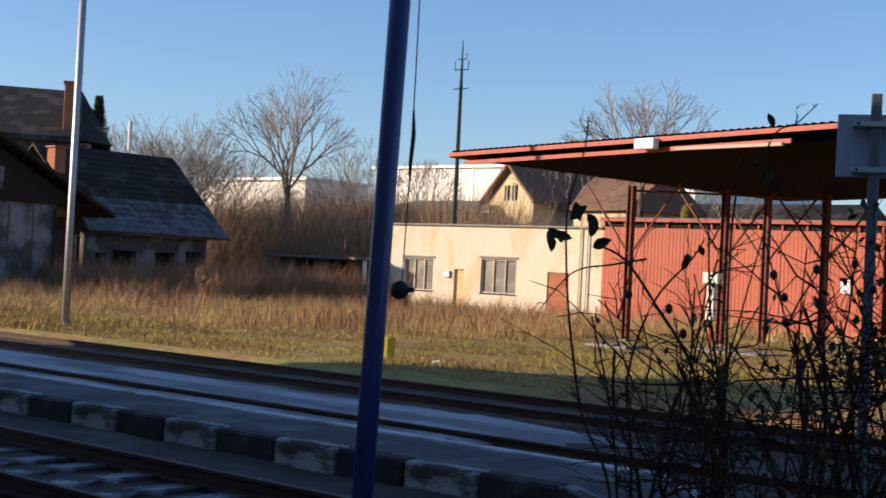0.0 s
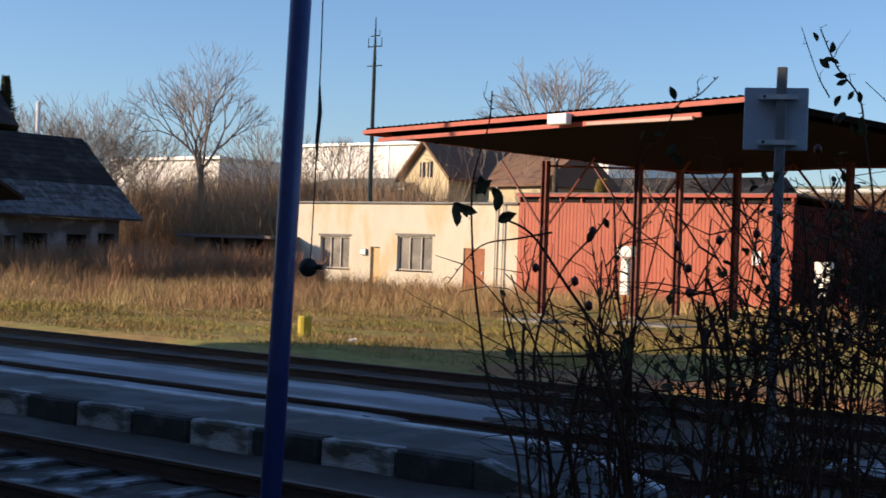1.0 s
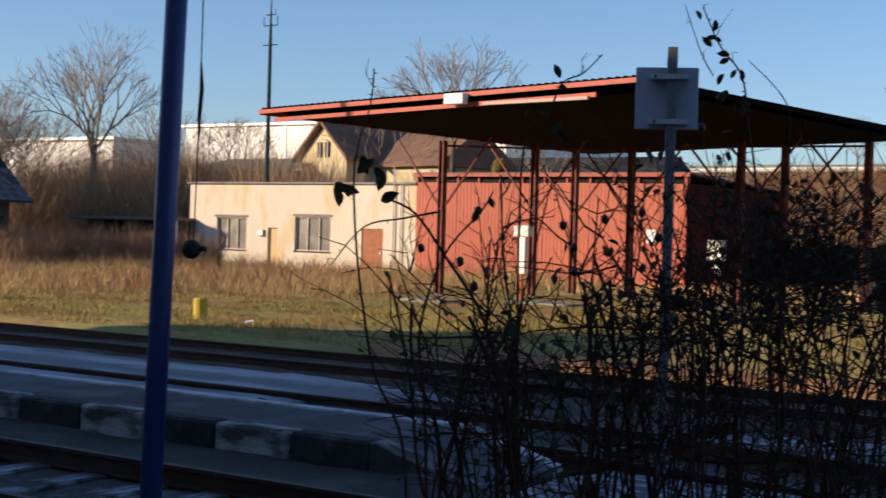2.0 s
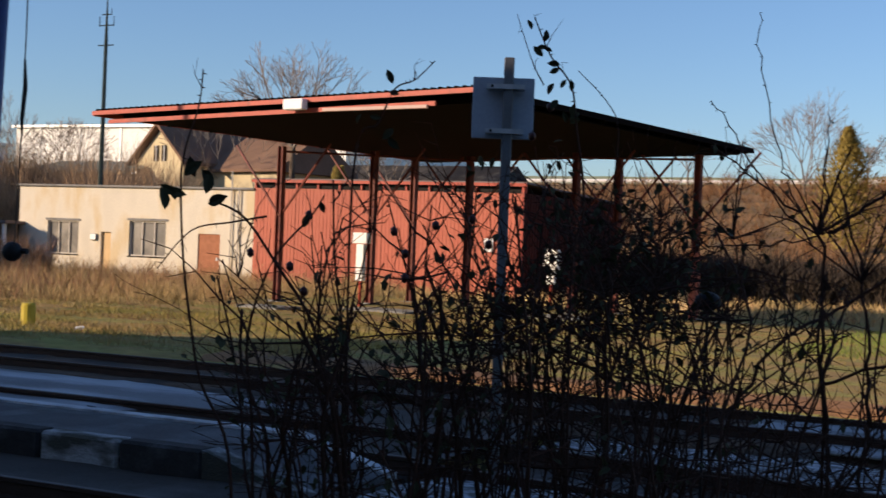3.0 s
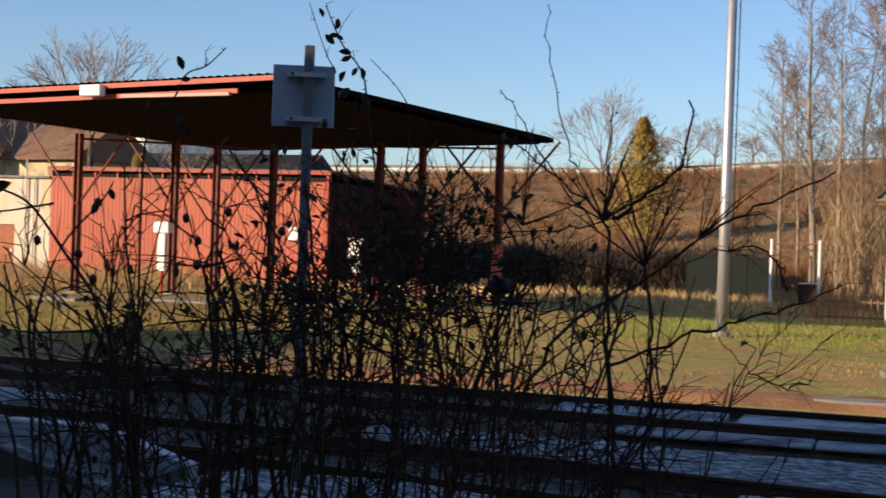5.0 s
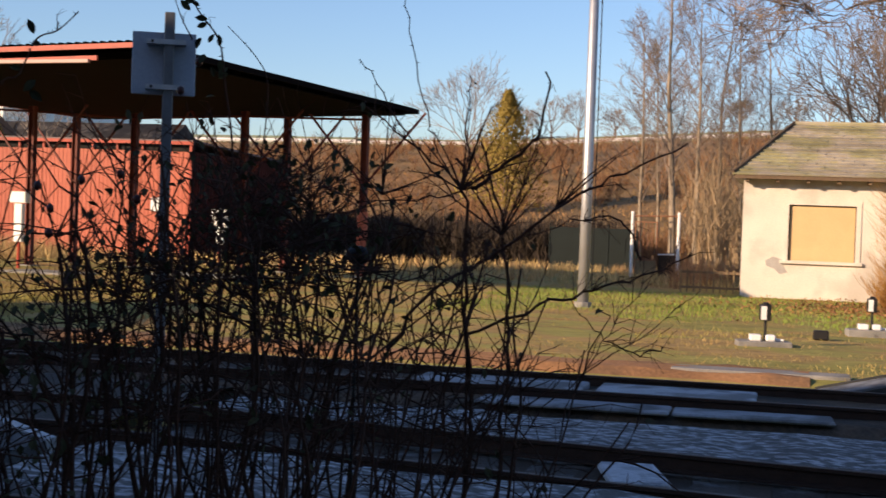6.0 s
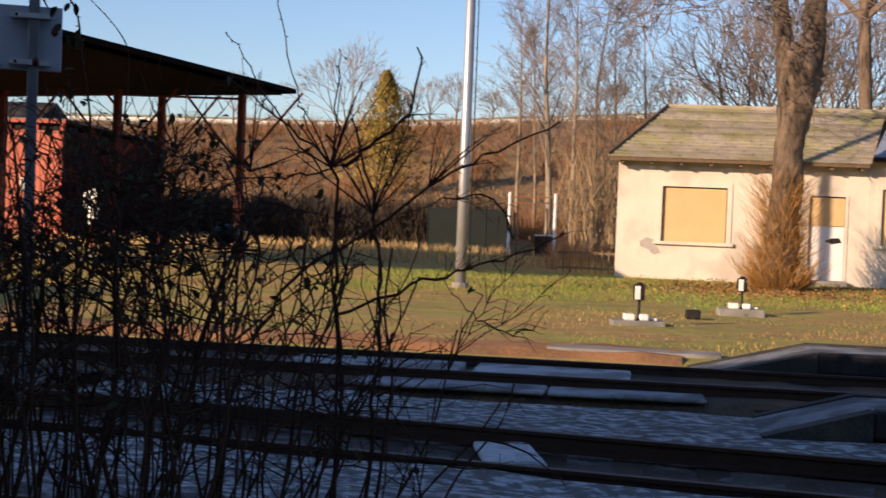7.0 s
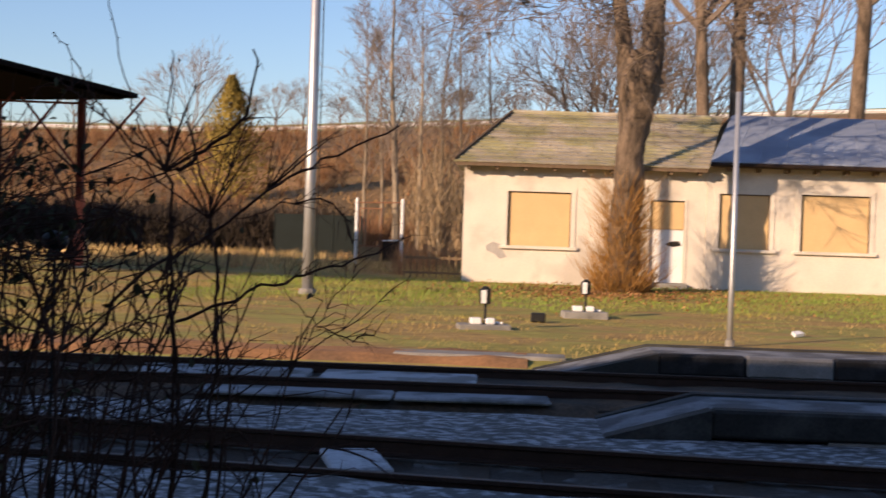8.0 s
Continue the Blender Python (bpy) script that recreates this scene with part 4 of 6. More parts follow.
# ---- far buildings ----
def far_buildings():
    gx = -130
    g = land(gx, 165) - 1
    t = thing("white_hall", pose(gx, 165, g), "long white industrial hall on the hillside", "hall")
    h = 18.2 - g
    part("wall", Form().box(-31, 30, 0, 40, 0, h), M_HALL, t)
    part("roof", Form().box(-31.5, 30.5, -0.5, 40.5, h, h + 0.4), M_GALV, t)
    for k in range(7):
        part("panel_joint", Form().box(-26 + k * 8, -25.7 + k * 8, -0.12, 0, 0, h), M_GALV, t)
    g = land(-150, 128) - 1
    t = thing("white_store", pose(-152, 128, g), "low pale flat-roofed store on the hillside", "building")
    part("wall", Form().box(-8, 14, 0, 12, 0, 13.2 - g), M_HALL, t)
    part("roof", Form().box(-8.5, 14.5, -0.5, 12.5, 13.2 - g, 13.6 - g), M_GALV, t)
    x, y = -62.5, 78.0
    t = thing("gabled_house", pose(x, y, 0, 0, 0, -14), "ochre gabled house with a brown roof", "house")
    part("wall", Form().prism([(-2.6, 0), (2.6, 0), (2.6, 7.2), (0, 9.45), (-2.6, 7.2)], (0, 9), "y"), M_OCHRE, t)
    part("roof", Form().prism([(-3.2, 6.85), (0, 9.65), (3.2, 6.85), (3.2, 7.1), (0, 9.9), (-3.2, 7.1)], (-0.5, 9.5), "y"), M_BROWNROOF, t)
    for xx in (-0.75, 0.15):
        w = part("window", Form().box(xx, xx + 0.6, -0.04, 0.02, 7.15, 8.25), M_DARK, t)
        part("window_frame", Form().box(xx + 0.27, xx + 0.33, -0.07, -0.04, 7.15, 8.25), M_WHITE, w)
    part("wing", Form().box(2.6, 9.5, 2.5, 9, 0, 6.6), M_OCHRE, t, "lower ochre wing")
    part("wing_roof", Form().prism([(2.0, 6.5), (9.5, 6.5), (9.5, 6.7), (5.75, 9.3), (2.0, 6.7)], (2.6, 10.2), "x"), M_BROWNROOF, t)
    part("chimney", Form().box(4.5, 5.2, 5.4, 6.0, 8.6, 9.9), M_BRICK, t)
    t = thing("grey_barn", pose(-52.5, 92, 0), "grey-roofed barn behind the red shed", "barn")
    part("wall", Form().box(-9, 9, 0, 8, 0, 6.0), M_HALL, t)
    part("roof", Form().prism([(-0.6, 5.9), (8.6, 5.9), (4, 8.2)], (-9.5, 9.5), "x"), M_DARKTILE, t)


def hillside_sheds():
    """A low roof and a thin pole between the brushwood and the hall."""
    x, y = polar(-42.5, 104).xy
    t = thing("long_shed", pose(x, y, 5.0), "long low shed with a grey-green roof", "shed")
    part("wall", Form().box(-3.0, 6.0, 0, 3, -2.5, 1.2), M_CONC, t)
    part("roof", Form().prism([(-0.5, 1.15), (3.5, 2.1), (3.5, 2.25), (-0.5, 1.3)], (-3.4, 6.4), "x"), M_GREENROOF, t, "grey-green sheet roof")
    x, y = polar(-54.35, 80).xy
    t = thing("white_pole", pose(x, y, 0), "plain white pole behind the hut", "pole")
    part("shaft", Form().tube([(0, 0, -0.5), (0, 0, 9.3), (0, 0, 9.36)], [0.14, 0.11, 0.05], 8), M_WHITE, t)


far_buildings()
hillside_sheds()


# ---- poles, mast, signs ----
def lamp_pole(x, y, h, r0, r1, label, wired=True):
    t = thing("lamp_pole", pose(x, y, 0), label, "pole", "poles beside the yard")
    part("shaft", Form().tube([(0, 0, -0.2), (0, 0, h * 0.25), (0, 0, h)], [r0, r0 * 0.92, r1], 10), M_GALV, t, smooth=True)
    part("collar", Form().tube([(0, 0, 0), (0, 0, 0.12)], r0 * 1.5, 10), M_CONC, t)
    if not wired:
        return
    part("cable", Form().tube([(r0 + 0.05, 0, 0.4), (r1 + 0.08, 0, h - 0.1)], 0.012, 4), M_BLACK, t)
    me = Form().box(-0.012, 0.012, -0.012, 0.012, -0.02, 0.02).mesh("clip")
    for k in range(14):
        z = h * (0.35 + 0.6 * k / 14)
        part("clip", me, M_BLACK, t, at=(r0 + 0.035, 0, z))


lamp_pole(-29.42, 19.43, 11.0, 0.10, 0.07, "tall galvanised lamp pole standing in dry grass")
lamp_pole(-4.04, 30.3, 11.0, 0.13, 0.09, "tall galvanised lamp pole standing on the grass")
lamp_pole(3.53, 20.6, 3.75, 0.045, 0.04, "short slim grey pole beside the platform", False)


def radio_mast():
    x, y = polar(-41.02, 72).xy
    t = thing("radio_mast", pose(x, y, 2.0), "dark lattice radio mast with antennas", "mast")
    H = 13.88 - 2.0
    part("shaft", Form().tube([(0, 0, -2), (0, 0, H * 0.8), (0, 0, H)], [0.14, 0.09, 0.02], 6), M_MAST, t)
    for k in range(16):
        part("step_bolt", Form().tube([(-0.13, 0, 2.6 + k * 0.42), (0.13, 0, 2.6 + k * 0.42)], 0.02, 4), M_MAST, t)
    for z, w in ((H - 2.55, 0.5), (H - 1.55, 0.45), (H - 1.0, 0.3)):
        part("cross_arm", Form().tube([(-w, 0, z), (w, 0, z)], 0.03, 4), M_MAST, t)
    for x2 in (-0.45, 0.45):
        part("aerial", Form().tube([(x2, 0, H - 1.6), (x2, 0, H - 1.1)], 0.025, 4), M_MAST, t)
    part("aerial", Form().tube([(0.3, 0, H - 1.0), (0.3, 0, H - 0.7)], 0.02, 4), M_MAST, t)


radio_mast()


def track_sign():
    p = Vector((-4.34, 9.42, 0))
    t = thing("track_sign", pose(p.x, p.y, -0.2, 0, 0, 24.75), "pale sign seen from behind on a galvanised post", "sign")
    part("post", Form().box(-0.038, 0.038, -0.045, 0.045, 0, 3.44, 0.008), M_SHADEGALV, t)
    part("plate", Form().box(-0.265, 0.195, 0.055, 0.075, 2.84, 3.30, 0.006), M_SIGNBACK, t, "pale grey square plate")
    for z in (2.89, 3.22):
        br = part("bracket", Form().box(-0.16, 0.12, -0.065, 0.054, z - 0.018, z + 0.018), M_GALV, t, "steel mounting bracket")
        part("bolt", Form().tube([(-0.12, -0.07, z), (-0.12, -0.085, z)], 0.012, 6), M_BLACK, br)


track_sign()


def blue_post():
    t = thing("blue_post", pose(-2.469, 2.438, 0.2), "slim dark blue painted steel post", "post")
    part("shaft", Form().tube([(-0.040, -0.040, 0), (-0.013, -0.013, 1.5), (0.018, 0.018, 3.2)], 0.027, 18), M_BLUE, t, smooth=True)
    part("foot", Form().tube([(-0.040, -0.040, 0), (-0.040, -0.040, 0.02)], 0.08, 12), M_BLUE, t)
    part("arm", Form().tube([(0.017, 0.017, 3.15), (-0.32, 0.42, 3.15), (-0.5, 0.62, 3.15)], 0.014, 8), M_BLUE, t)
    w = thing("wire_weight", pose(-2.93, 3.01, 0.2), "black ball weight on a twisted wire", "weight")
    part("wire", Form().tube([(0.0, 0, 3.15), (0.0, 0, 2.2), (-0.003, 0, 1.95), (-0.022, 0.01, 1.60), (-0.026, 0.01, 1.56)], 0.0021, 5), M_BLACK, w)
    part("knot", Form().tube([(-0.001, 0, 2.10), (0.002, 0.002, 2.02), (-0.004, 0, 1.93), (-0.002, 0, 1.88)], [0.003, 0.007, 0.006, 0.003], 6), M_BLACK, w)
    bm = bmesh.new()
    bmesh.ops.create_uvsphere(bm, u_segments=18, v_segments=12, radius=0.029)
    me = bpy.data.meshes.new("ball")
    bm.to_mesh(me)
    bm.free()
    me.shade_smooth()
    part("ball", me, M_BLACK, w, at=(-0.05, 0.03, 1.546))
    part("hook", Form().tube([(-0.03, 0.04, 1.548), (-0.006, 0.045, 1.548)], 0.009, 6), M_BLACK, w)


blue_post()


def lantern(x, y, turn, label):
    t = thing("switch_lantern", pose(x, y, 0.0, 0, 0, turn), label, "signal lamp", "switch lanterns")
    part("base_slab", Form().box(-0.42, 0.42, -0.22, 0.22, -0.05, 0.1, 0.015), M_CONC, t, "pale concrete base")
    part("lever_box", Form().box(-0.22, -0.05, -0.14, 0.1, 0.1, 0.2, 0.015), M_WHITE, t)
    part("counterweight", Form().box(0.02, 0.17, -0.14, 0.08, 0.1, 0.2, 0.02), M_WHITE, t, "white counterweight")
    part("lever", Form().tube([(0.05, 0, 0.14), (0.3, -0.05, 0.12)], 0.02, 6), M_WHITE, t)
    part("stem", Form().tube([(0.02, 0, 0.1), (0.02, 0, 0.42)], 0.022, 8), M_BLACK, t)
    box = part("lantern_box", Form().box(-0.07, 0.09, -0.10, 0.10, 0.42, 0.66, 0.012), M_BLACK, t, "black lantern box")
    part("white_face", Form().box(-0.066, 0.02, -0.107, -0.101, 0.435, 0.645), M_WHITE, box, "white signal face")
    part("vent_cap", Form().tube([(0.015, 0, 0.66), (0.015, 0, 0.70)], [0.07, 0.04], 8), M_BLACK, box)


lantern(-0.1, 22.2, 8, "low black and white switch lantern on a slab")
lantern(1.75, 26.2, 5, "low black and white switch lantern on a slab")
box = tagged(part("junction_box", Form().box(-0.13, 0.13, -0.1, 0.1, -0.02, 0.14, 0.02), M_BLACK), "small dark box on the grass", "box")
box.location = (0.83, 24.4, 0.02)
barrel = thing("yellow_marker", pose(*polar(-43.6, 28.3).xy, 0), "squat yellow painted marker post on the grass", "marker")
part("body", Form().tube([(0, 0, -0.1), (0, 0, 0.38), (0, 0, 0.42)], [0.14, 0.14, 0.11], 12), M_YELLOW, barrel)


M_RUSTIRON = mat("rusty_iron", (0.22, 0.10, 0.055), 0.85, 6, 0.3, 50, 0.3)
M_PICKET = mat("grey_brown_picket", (0.22, 0.16, 0.09), 0.9, 3, 0.3, 40, 0.3, rand=0.25)


def fences():
    t = thing("garden_gate", pose(-5.0, 49.85, 0), "rusty garden gate between white tubular posts", "gate")
    for x in (0.0, 1.64):
        p = part("post", Form().tube([(x, 0, -0.3), (x, 0, 2.34), (x, 0, 2.38)], [0.055, 0.055, 0.03], 8), M_WHITE, t, "white tubular post")
    part("top_bar", Form().tube([(0, 0, 2.2), (1.64, 0, 2.24)], 0.025, 6), M_RUSTIRON, t)
    leaf_f = Form().box(0.1, 0.9, -0.02, 0.02, 1.98, 2.02).box(0.1, 0.9, -0.02, 0.02, 0.62, 0.67).box(0.1, 0.14, -0.02, 0.02, 0.1, 1.98).box(0.86, 0.9, -0.02, 0.02, 0.1, 1.98)
    part("gate_frame", leaf_f, M_RUSTIRON, t)
    for k in range(4):
        part("bar", Form().tube([(0.26 + 0.15 * k, 0, 0.66), (0.26 + 0.15 * k, 0, 1.99)], 0.014, 5), M_RUSTIRON, t)
    part("panel", Form().box(0.14, 0.86, -0.01, 0.01, 0.1, 0.61), M_PICKET, t, "lower plank panel")
    part("side_panel", Form().box(0.96, 1.55, -0.015, 0.015, 0.1, 0.82), M_DARKGAP, t, "dark low side panel")
    part("side_rail", Form().tube([(0.95, 0, 0.86), (1.6, 0, 0.88)], 0.025, 6), M_WHITE, t)
    t = thing("picket_fence", pose(-2.62, 40.2, 0), "low weathered timber picket fence", "fence")
    part("rail", Form().box(0, 1.75, 0, 0.05, 0.55, 0.62), M_TIMBER, t)
    part("rail", Form().box(0, 1.75, 0, 0.05, 0.12, 0.18), M_TIMBER, t)
    me = Form().box(-0.018, 0.018, -0.03, 0.0, 0.0, 0.68).mesh("picket")
    for k in range(10):
        part("picket", me, M_PICKET, t, at=(0.03 + k * 0.185, 0, random.uniform(-0.05, 0.02)))
    t = thing("mesh_fence", pose(-9.0, 56.5, 0), "green fence panels darkened for their shade, in front of brushwood", "fence")
    for k in range(3):
        part("panel", Form().box(k * 1.2, k * 1.2 + 1.15, 0, 0.04, 0, 1.7), M_GREENFENCE, t)
        part("post", Form().tube([(k * 1.2 - 0.03, 0, -0.2), (k * 1.2 - 0.03, 0, 1.85)], 0.03, 6), M_GREENFENCE, t)
    t = thing("guard_rail", pose(0, 149, 0), "pale road guard rail along the top of the slope", "guard rail")
    for k in range(10):
        x0, x1 = -75 + k * 12, -75 + k * 12 + 12
        part("beam", Form().tube([(x0, 0, land(x0, 149) + 0.75), (x1, 0, land(x1, 149) + 0.75)], 0.19, 4), M_HALL, t)
        part("post", Form().box(x0 - 0.08, x0 + 0.08, 0, 0.15, land(x0, 149) - 0.3, land(x0, 149) + 0.8), M_GALV, t)


fences()


# ---- scraps and small things on the ground ----
def scrap(x, y, w, label):
    f = Form().prism([(-w, -w * 0.5), (w * 0.9, -w * 0.7), (w, w * 0.5), (-w * 0.3, w * 0.8)], (0.0, 0.05), "z")
    o = tagged(part("paper_scrap", f, M_WHITE), label, "litter", "litter on the ground")
    o.matrix_basis = pose(x, y, land(x, y) + 0.03, 12, -8, 40)


scrap(-17.6, 19.8, 0.09, "crumpled white paper scrap on the grass")
scrap(-13.6, 16.3, 0.2, "flat white plastic scrap beside a rail")
scrap(5.0, 22.9, 0.11, "flat white plastic scrap on the grass")
crate = thing("wooden_crate", pose(-13.4, 44.0, 0, 0, 0, -8), "pale wooden crate beside a canopy post", "crate")
for k in range(4):
    part("slat", Form().box(-0.35, 0.35, -0.27, -0.24, 0.05 + k * 0.17, 0.19 + k * 0.17), M_BOARD, crate)
    part("slat", Form().box(-0.35, 0.35, 0.24, 0.27, 0.05 + k * 0.17, 0.19 + k * 0.17), M_BOARD, crate)
part("base", Form().box(-0.35, 0.35, -0.24, 0.24, 0.0, 0.05), M_BOARD, crate)
for sx in (-0.32, 0.32):
    for sy in (-0.22, 0.22):
        part("corner_post", Form().box(sx - 0.025, sx + 0.025, sy - 0.02, sy + 0.02, 0.05, 0.74), M_BOARD, crate)


# ---- grass, brushwood and trees ----
def island(m, spread):
    """Let single blades or twigs of one mesh differ in tone."""
    t = m.node_tree
    g, r, h = t.nodes.new("ShaderNodeNewGeometry"), t.nodes.new("ShaderNodeMapRange"), t.nodes.new("ShaderNodeHueSaturation")
    r.inputs["To Min"].default_value, r.inputs["To Max"].default_value = 1 - spread, 1 + spread
    t.links.new(g.outputs["Random Per Island"], r.inputs["Value"])
    t.links.new(r.outputs[0], h.inputs["Value"])
    bsdf = t.nodes["Principled BSDF"]
    t.links.new(bsdf.inputs["Base Color"].links[0].from_socket, h.inputs["Color"])
    t.links.new(h.outputs["Color"], bsdf.inputs["Base Color"])


M_DEADSTALK = mat("flattened_dead_stalk", (0.20, 0.11, 0.055), 0.95, 0.5, 0.3, 30, 0.0)
M_SLOPEBRUSH = mat("russet_slope_scrub", (0.24, 0.125, 0.06), 0.95, 0.3, 0.35, 30, 0.0)
M_DARKBRUSH = mat("dark_brown_thicket", (0.19, 0.13, 0.08), 0.95, 0.4, 0.35, 30, 0.0)
island(M_TURF, 0.12)
for m_ in (M_REED, M_SLOPEBRUSH, M_DARKBRUSH, M_HILL, M_RUSTBRUSH, M_HEDGE, M_BRUSH, M_CONIFER, M_DARKFIR):
    island(m_, 0.4)


def raw(name, vs, fs, material, label, category):
    me = bpy.data.meshes.new(name)
    me.from_pydata(vs, [], fs)
    me.materials.append(material)
    return tagged(new(name, me), label, category, "", "stuff")


def blades(name, spots, low, high, width, lean, material, label, uneven=0.0, grade=None):
    """Upright bent blades, one at each spot."""
    vs, fs = [], []
    for x, y in spots:
        z = land(x, y) - 0.02
        h, w, a = random.uniform(low, high) * (0.85 + uneven * noise.noise((x * 0.5, y * 0.5, 7))), width * random.uniform(0.6, 1.3), random.uniform(0, math.tau)
        if grade:
            h *= grade(x, y)
        dx, dy = math.cos(a) * w, math.sin(a) * w
        la = random.uniform(0, math.tau)
        lx, ly = math.cos(la) * lean * h * random.random(), math.sin(la) * lean * h * random.random()
        n = len(vs)
        vs += [(x - dx, y - dy, z), (x + dx, y + dy, z), (x + lx * 0.4 + dx * 0.7, y + ly * 0.4 + dy * 0.7, z + h * 0.6), (x + lx * 0.4 - dx * 0.7, y + ly * 0.4 - dy * 0.7, z + h * 0.6), (x + lx, y + ly, z + h)]
        fs += [(n, n + 1, n + 2, n + 3), (n + 3, n + 2, n + 4)]
    return raw(name, vs, fs, material, label, "grass")


def scatter(n, x0, x1, y0, y1, ok):
    out = []
    while len(out) < n:
        x, y = random.uniform(x0, x1), random.uniform(y0, y1)
        if ok(x, y):
            out.append((x, y))
    return out


def tall_zone(x, y):
    edge = 18.3 + max(0.0, (x + 28.5) * 2.3) + 1.6 * noise.noise((x * 0.4, y * 0.1, 2))
    return y > edge and noise.noise((x * 0.35, y * 0.35, 9)) > -0.5 and not (x < -53.0 and y < 47) and not (-24.5 < x and y > 33)


def deepness(x, y):
    """The grass stands low at its front edge, higher further in and in clumps."""
    edge = 18.3 + max(0.0, (x + 28.5) * 2.3)
    clump = 0.62 + 0.55 * max(-0.6, noise.noise((x * 0.22, y * 0.16, 14))) + 0.35 * noise.noise((x * 0.8, y * 0.5, 17))
    return min(1.1, 0.22 + (y - edge) / 11) * max(0.25, clump + 0.25)


blades("tall_grass", scatter(90000, -56, -21.5, 17.5, 49.8, tall_zone), 0.10, 0.66, 0.006, 1.5, M_REED, "tall dry straw-coloured grass", 1.3, deepness)
blades("reeds", scatter(5500, -56, -23, 24, 49.6, lambda x, y: tall_zone(x, y) and noise.noise((x * 0.3, y * 0.3, 4)) > 0.12), 0.5, 1.15, 0.008, 0.9, M_RUSTBRUSH, "tall brown weeds and reeds", 0.6)
blades("green_grass", scatter(34000, -7, 14, 27, 38.8, lambda x, y: noise.noise((x * 0.35, y * 0.35, 12)) > -0.4 + (32 - y) * 0.06), 0.04, 0.14, 0.007, 0.7, M_GREEN, "fresh green grass before the house")
blades("short_grass", scatter(120000, -30, 14, 17.6, 44, lambda x, y: random.random() < 1.15 - (y - 17) / 40 and noise.noise((x * 0.5, y * 1.1, 41)) > -0.28 and not (x > -6 and random.random() < 0.5) and not (x > -0.9 and y > 38.9)), 0.02, 0.08, 0.0065, 1.1, M_TURF, "short green and straw-coloured grass", 0.9)
blades("rough_turf", scatter(30000, -32, -12, 17.6, 27, lambda x, y: noise.noise((x * 0.6, y * 1.2, 71)) > -0.2), 0.05, 0.17, 0.007, 1.2, M_TURF, "rough olive and straw-coloured turf beside the siding", 1.0)
blades("dead_stalks", scatter(5000, -30, 10, 18.2, 33, lambda x, y: x < -9 and noise.noise((x * 0.28, y * 0.9, 52)) > 0.2), 0.05, 0.22, 0.006, 2.2, M_DEADSTALK, "flattened brown stalks in the turf", 0.8)
blades("short_grass", scatter(14000, -48, -28, 17.4, 23, lambda x, y: True), 0.06, 0.25, 0.014, 1.0, M_TURF, "short straw-coloured grass beside the siding")
blades("verge_grass", scatter(12000, -26, 2, 42, 62, lambda x, y: not (x < -22 and y > 49)), 0.1, 0.5, 0.014, 0.7, M_REED, "dry rough grass")
blades("hill_grass", scatter(30000, -60, 14, 62, 150, lambda x, y: random.random() < 1.4 - y / 110), 0.15, 0.5, 0.05, 0.9, M_HILL, "dry grass on the slope")


def spray(vs, fs, x, y, z, h, n, spread, w):
    """A shrub of thin forked stalks from one root."""
    for _ in range(n):
        a, s = random.uniform(0, math.tau), random.uniform(0.1, 1.0) * spread
        tip = Vector((x + math.cos(a) * s * h, y + math.sin(a) * s * h, z + h * random.uniform(0.55, 1.0)))
        root = Vector((x + random.uniform(-0.15, 0.15), y + random.uniform(-0.15, 0.15), z - 0.1))
        mid = root.lerp(tip, 0.5) + Vector((random.uniform(-0.1, 0.1), random.uniform(-0.1, 0.1), 0.08)) * h
        for p, q, r in ((root, mid, w), (mid, tip, w * 0.7), (mid, tip + Vector((random.uniform(-0.3, 0.3), random.uniform(-0.3, 0.3), random.uniform(-0.25, 0.1))) * h, w * 0.6), (root.lerp(mid, 0.6), mid + Vector((random.uniform(-0.35, 0.35), random.uniform(-0.35, 0.35), random.uniform(0.1, 0.4))) * h, w * 0.6)):
            b = random.uniform(0, math.pi)
            d = Vector((math.cos(b) * r, math.sin(b) * r, 0))
            k = len(vs)
            vs += [tuple(p - d), tuple(p + d), tuple(q)]
            fs.append((k, k + 1, k + 2))


def thicket(name, n, x0, x1, y0, y1, h0, h1, label, material=M_BRUSH, stalks=16, spread=0.45, w=0.03, ok=None):
    vs, fs = [], []
    for x, y in scatter(n, x0, x1, y0, y1, ok or (lambda x, y: True)):
        spray(vs, fs, x, y, land(x, y), random.uniform(h0, h1), stalks, spread, w)
    return raw(name, vs, fs, material, label, "brushwood")


thicket("brushwood", 640, -92, -44, 56, 84, 3.8, 7.9, "dense brown leafless brushwood behind the sheds", ok=lambda x, y: -51.5 < math.degrees(math.atan2(x, y)) < -38 and y < 60 + 0.25 * (-x))
thicket("brushwood", 95, -62, -46, 64, 74, 4.0, 7.4, "tall dark brown thicket behind the low shed", M_DARKBRUSH, 34, 0.36, 0.035, ok=lambda x, y: -48.0 + 0.5 * noise.noise((y, 0, 0)) < math.degrees(math.atan2(x, y)) < -43.9 and random.random() < 0.35 + 0.65 * math.cos((math.degrees(math.atan2(x, y)) + 46.0) * 0.7))
thicket("brushwood", 230, -60, -34, 60, 74, 2.0, 4.4, "brown leafless brushwood behind the workshop")
thicket("brushwood", 330, -57, -38, 34, 47.5, 0.8, 2.2, "reddish-brown leafless shrubs before the hut", M_RUSTBRUSH, 26, 0.6, 0.016, ok=lambda x, y: noise.noise((x * 0.3, y * 0.3, 21)) > -0.1 and x < -43)
thicket("hedge", 260, -21, -6, 57.5, 60.5, 1.6, 2.5, "low dark leafless hedge behind the canopy", M_HEDGE, 26, 0.5, 0.04)
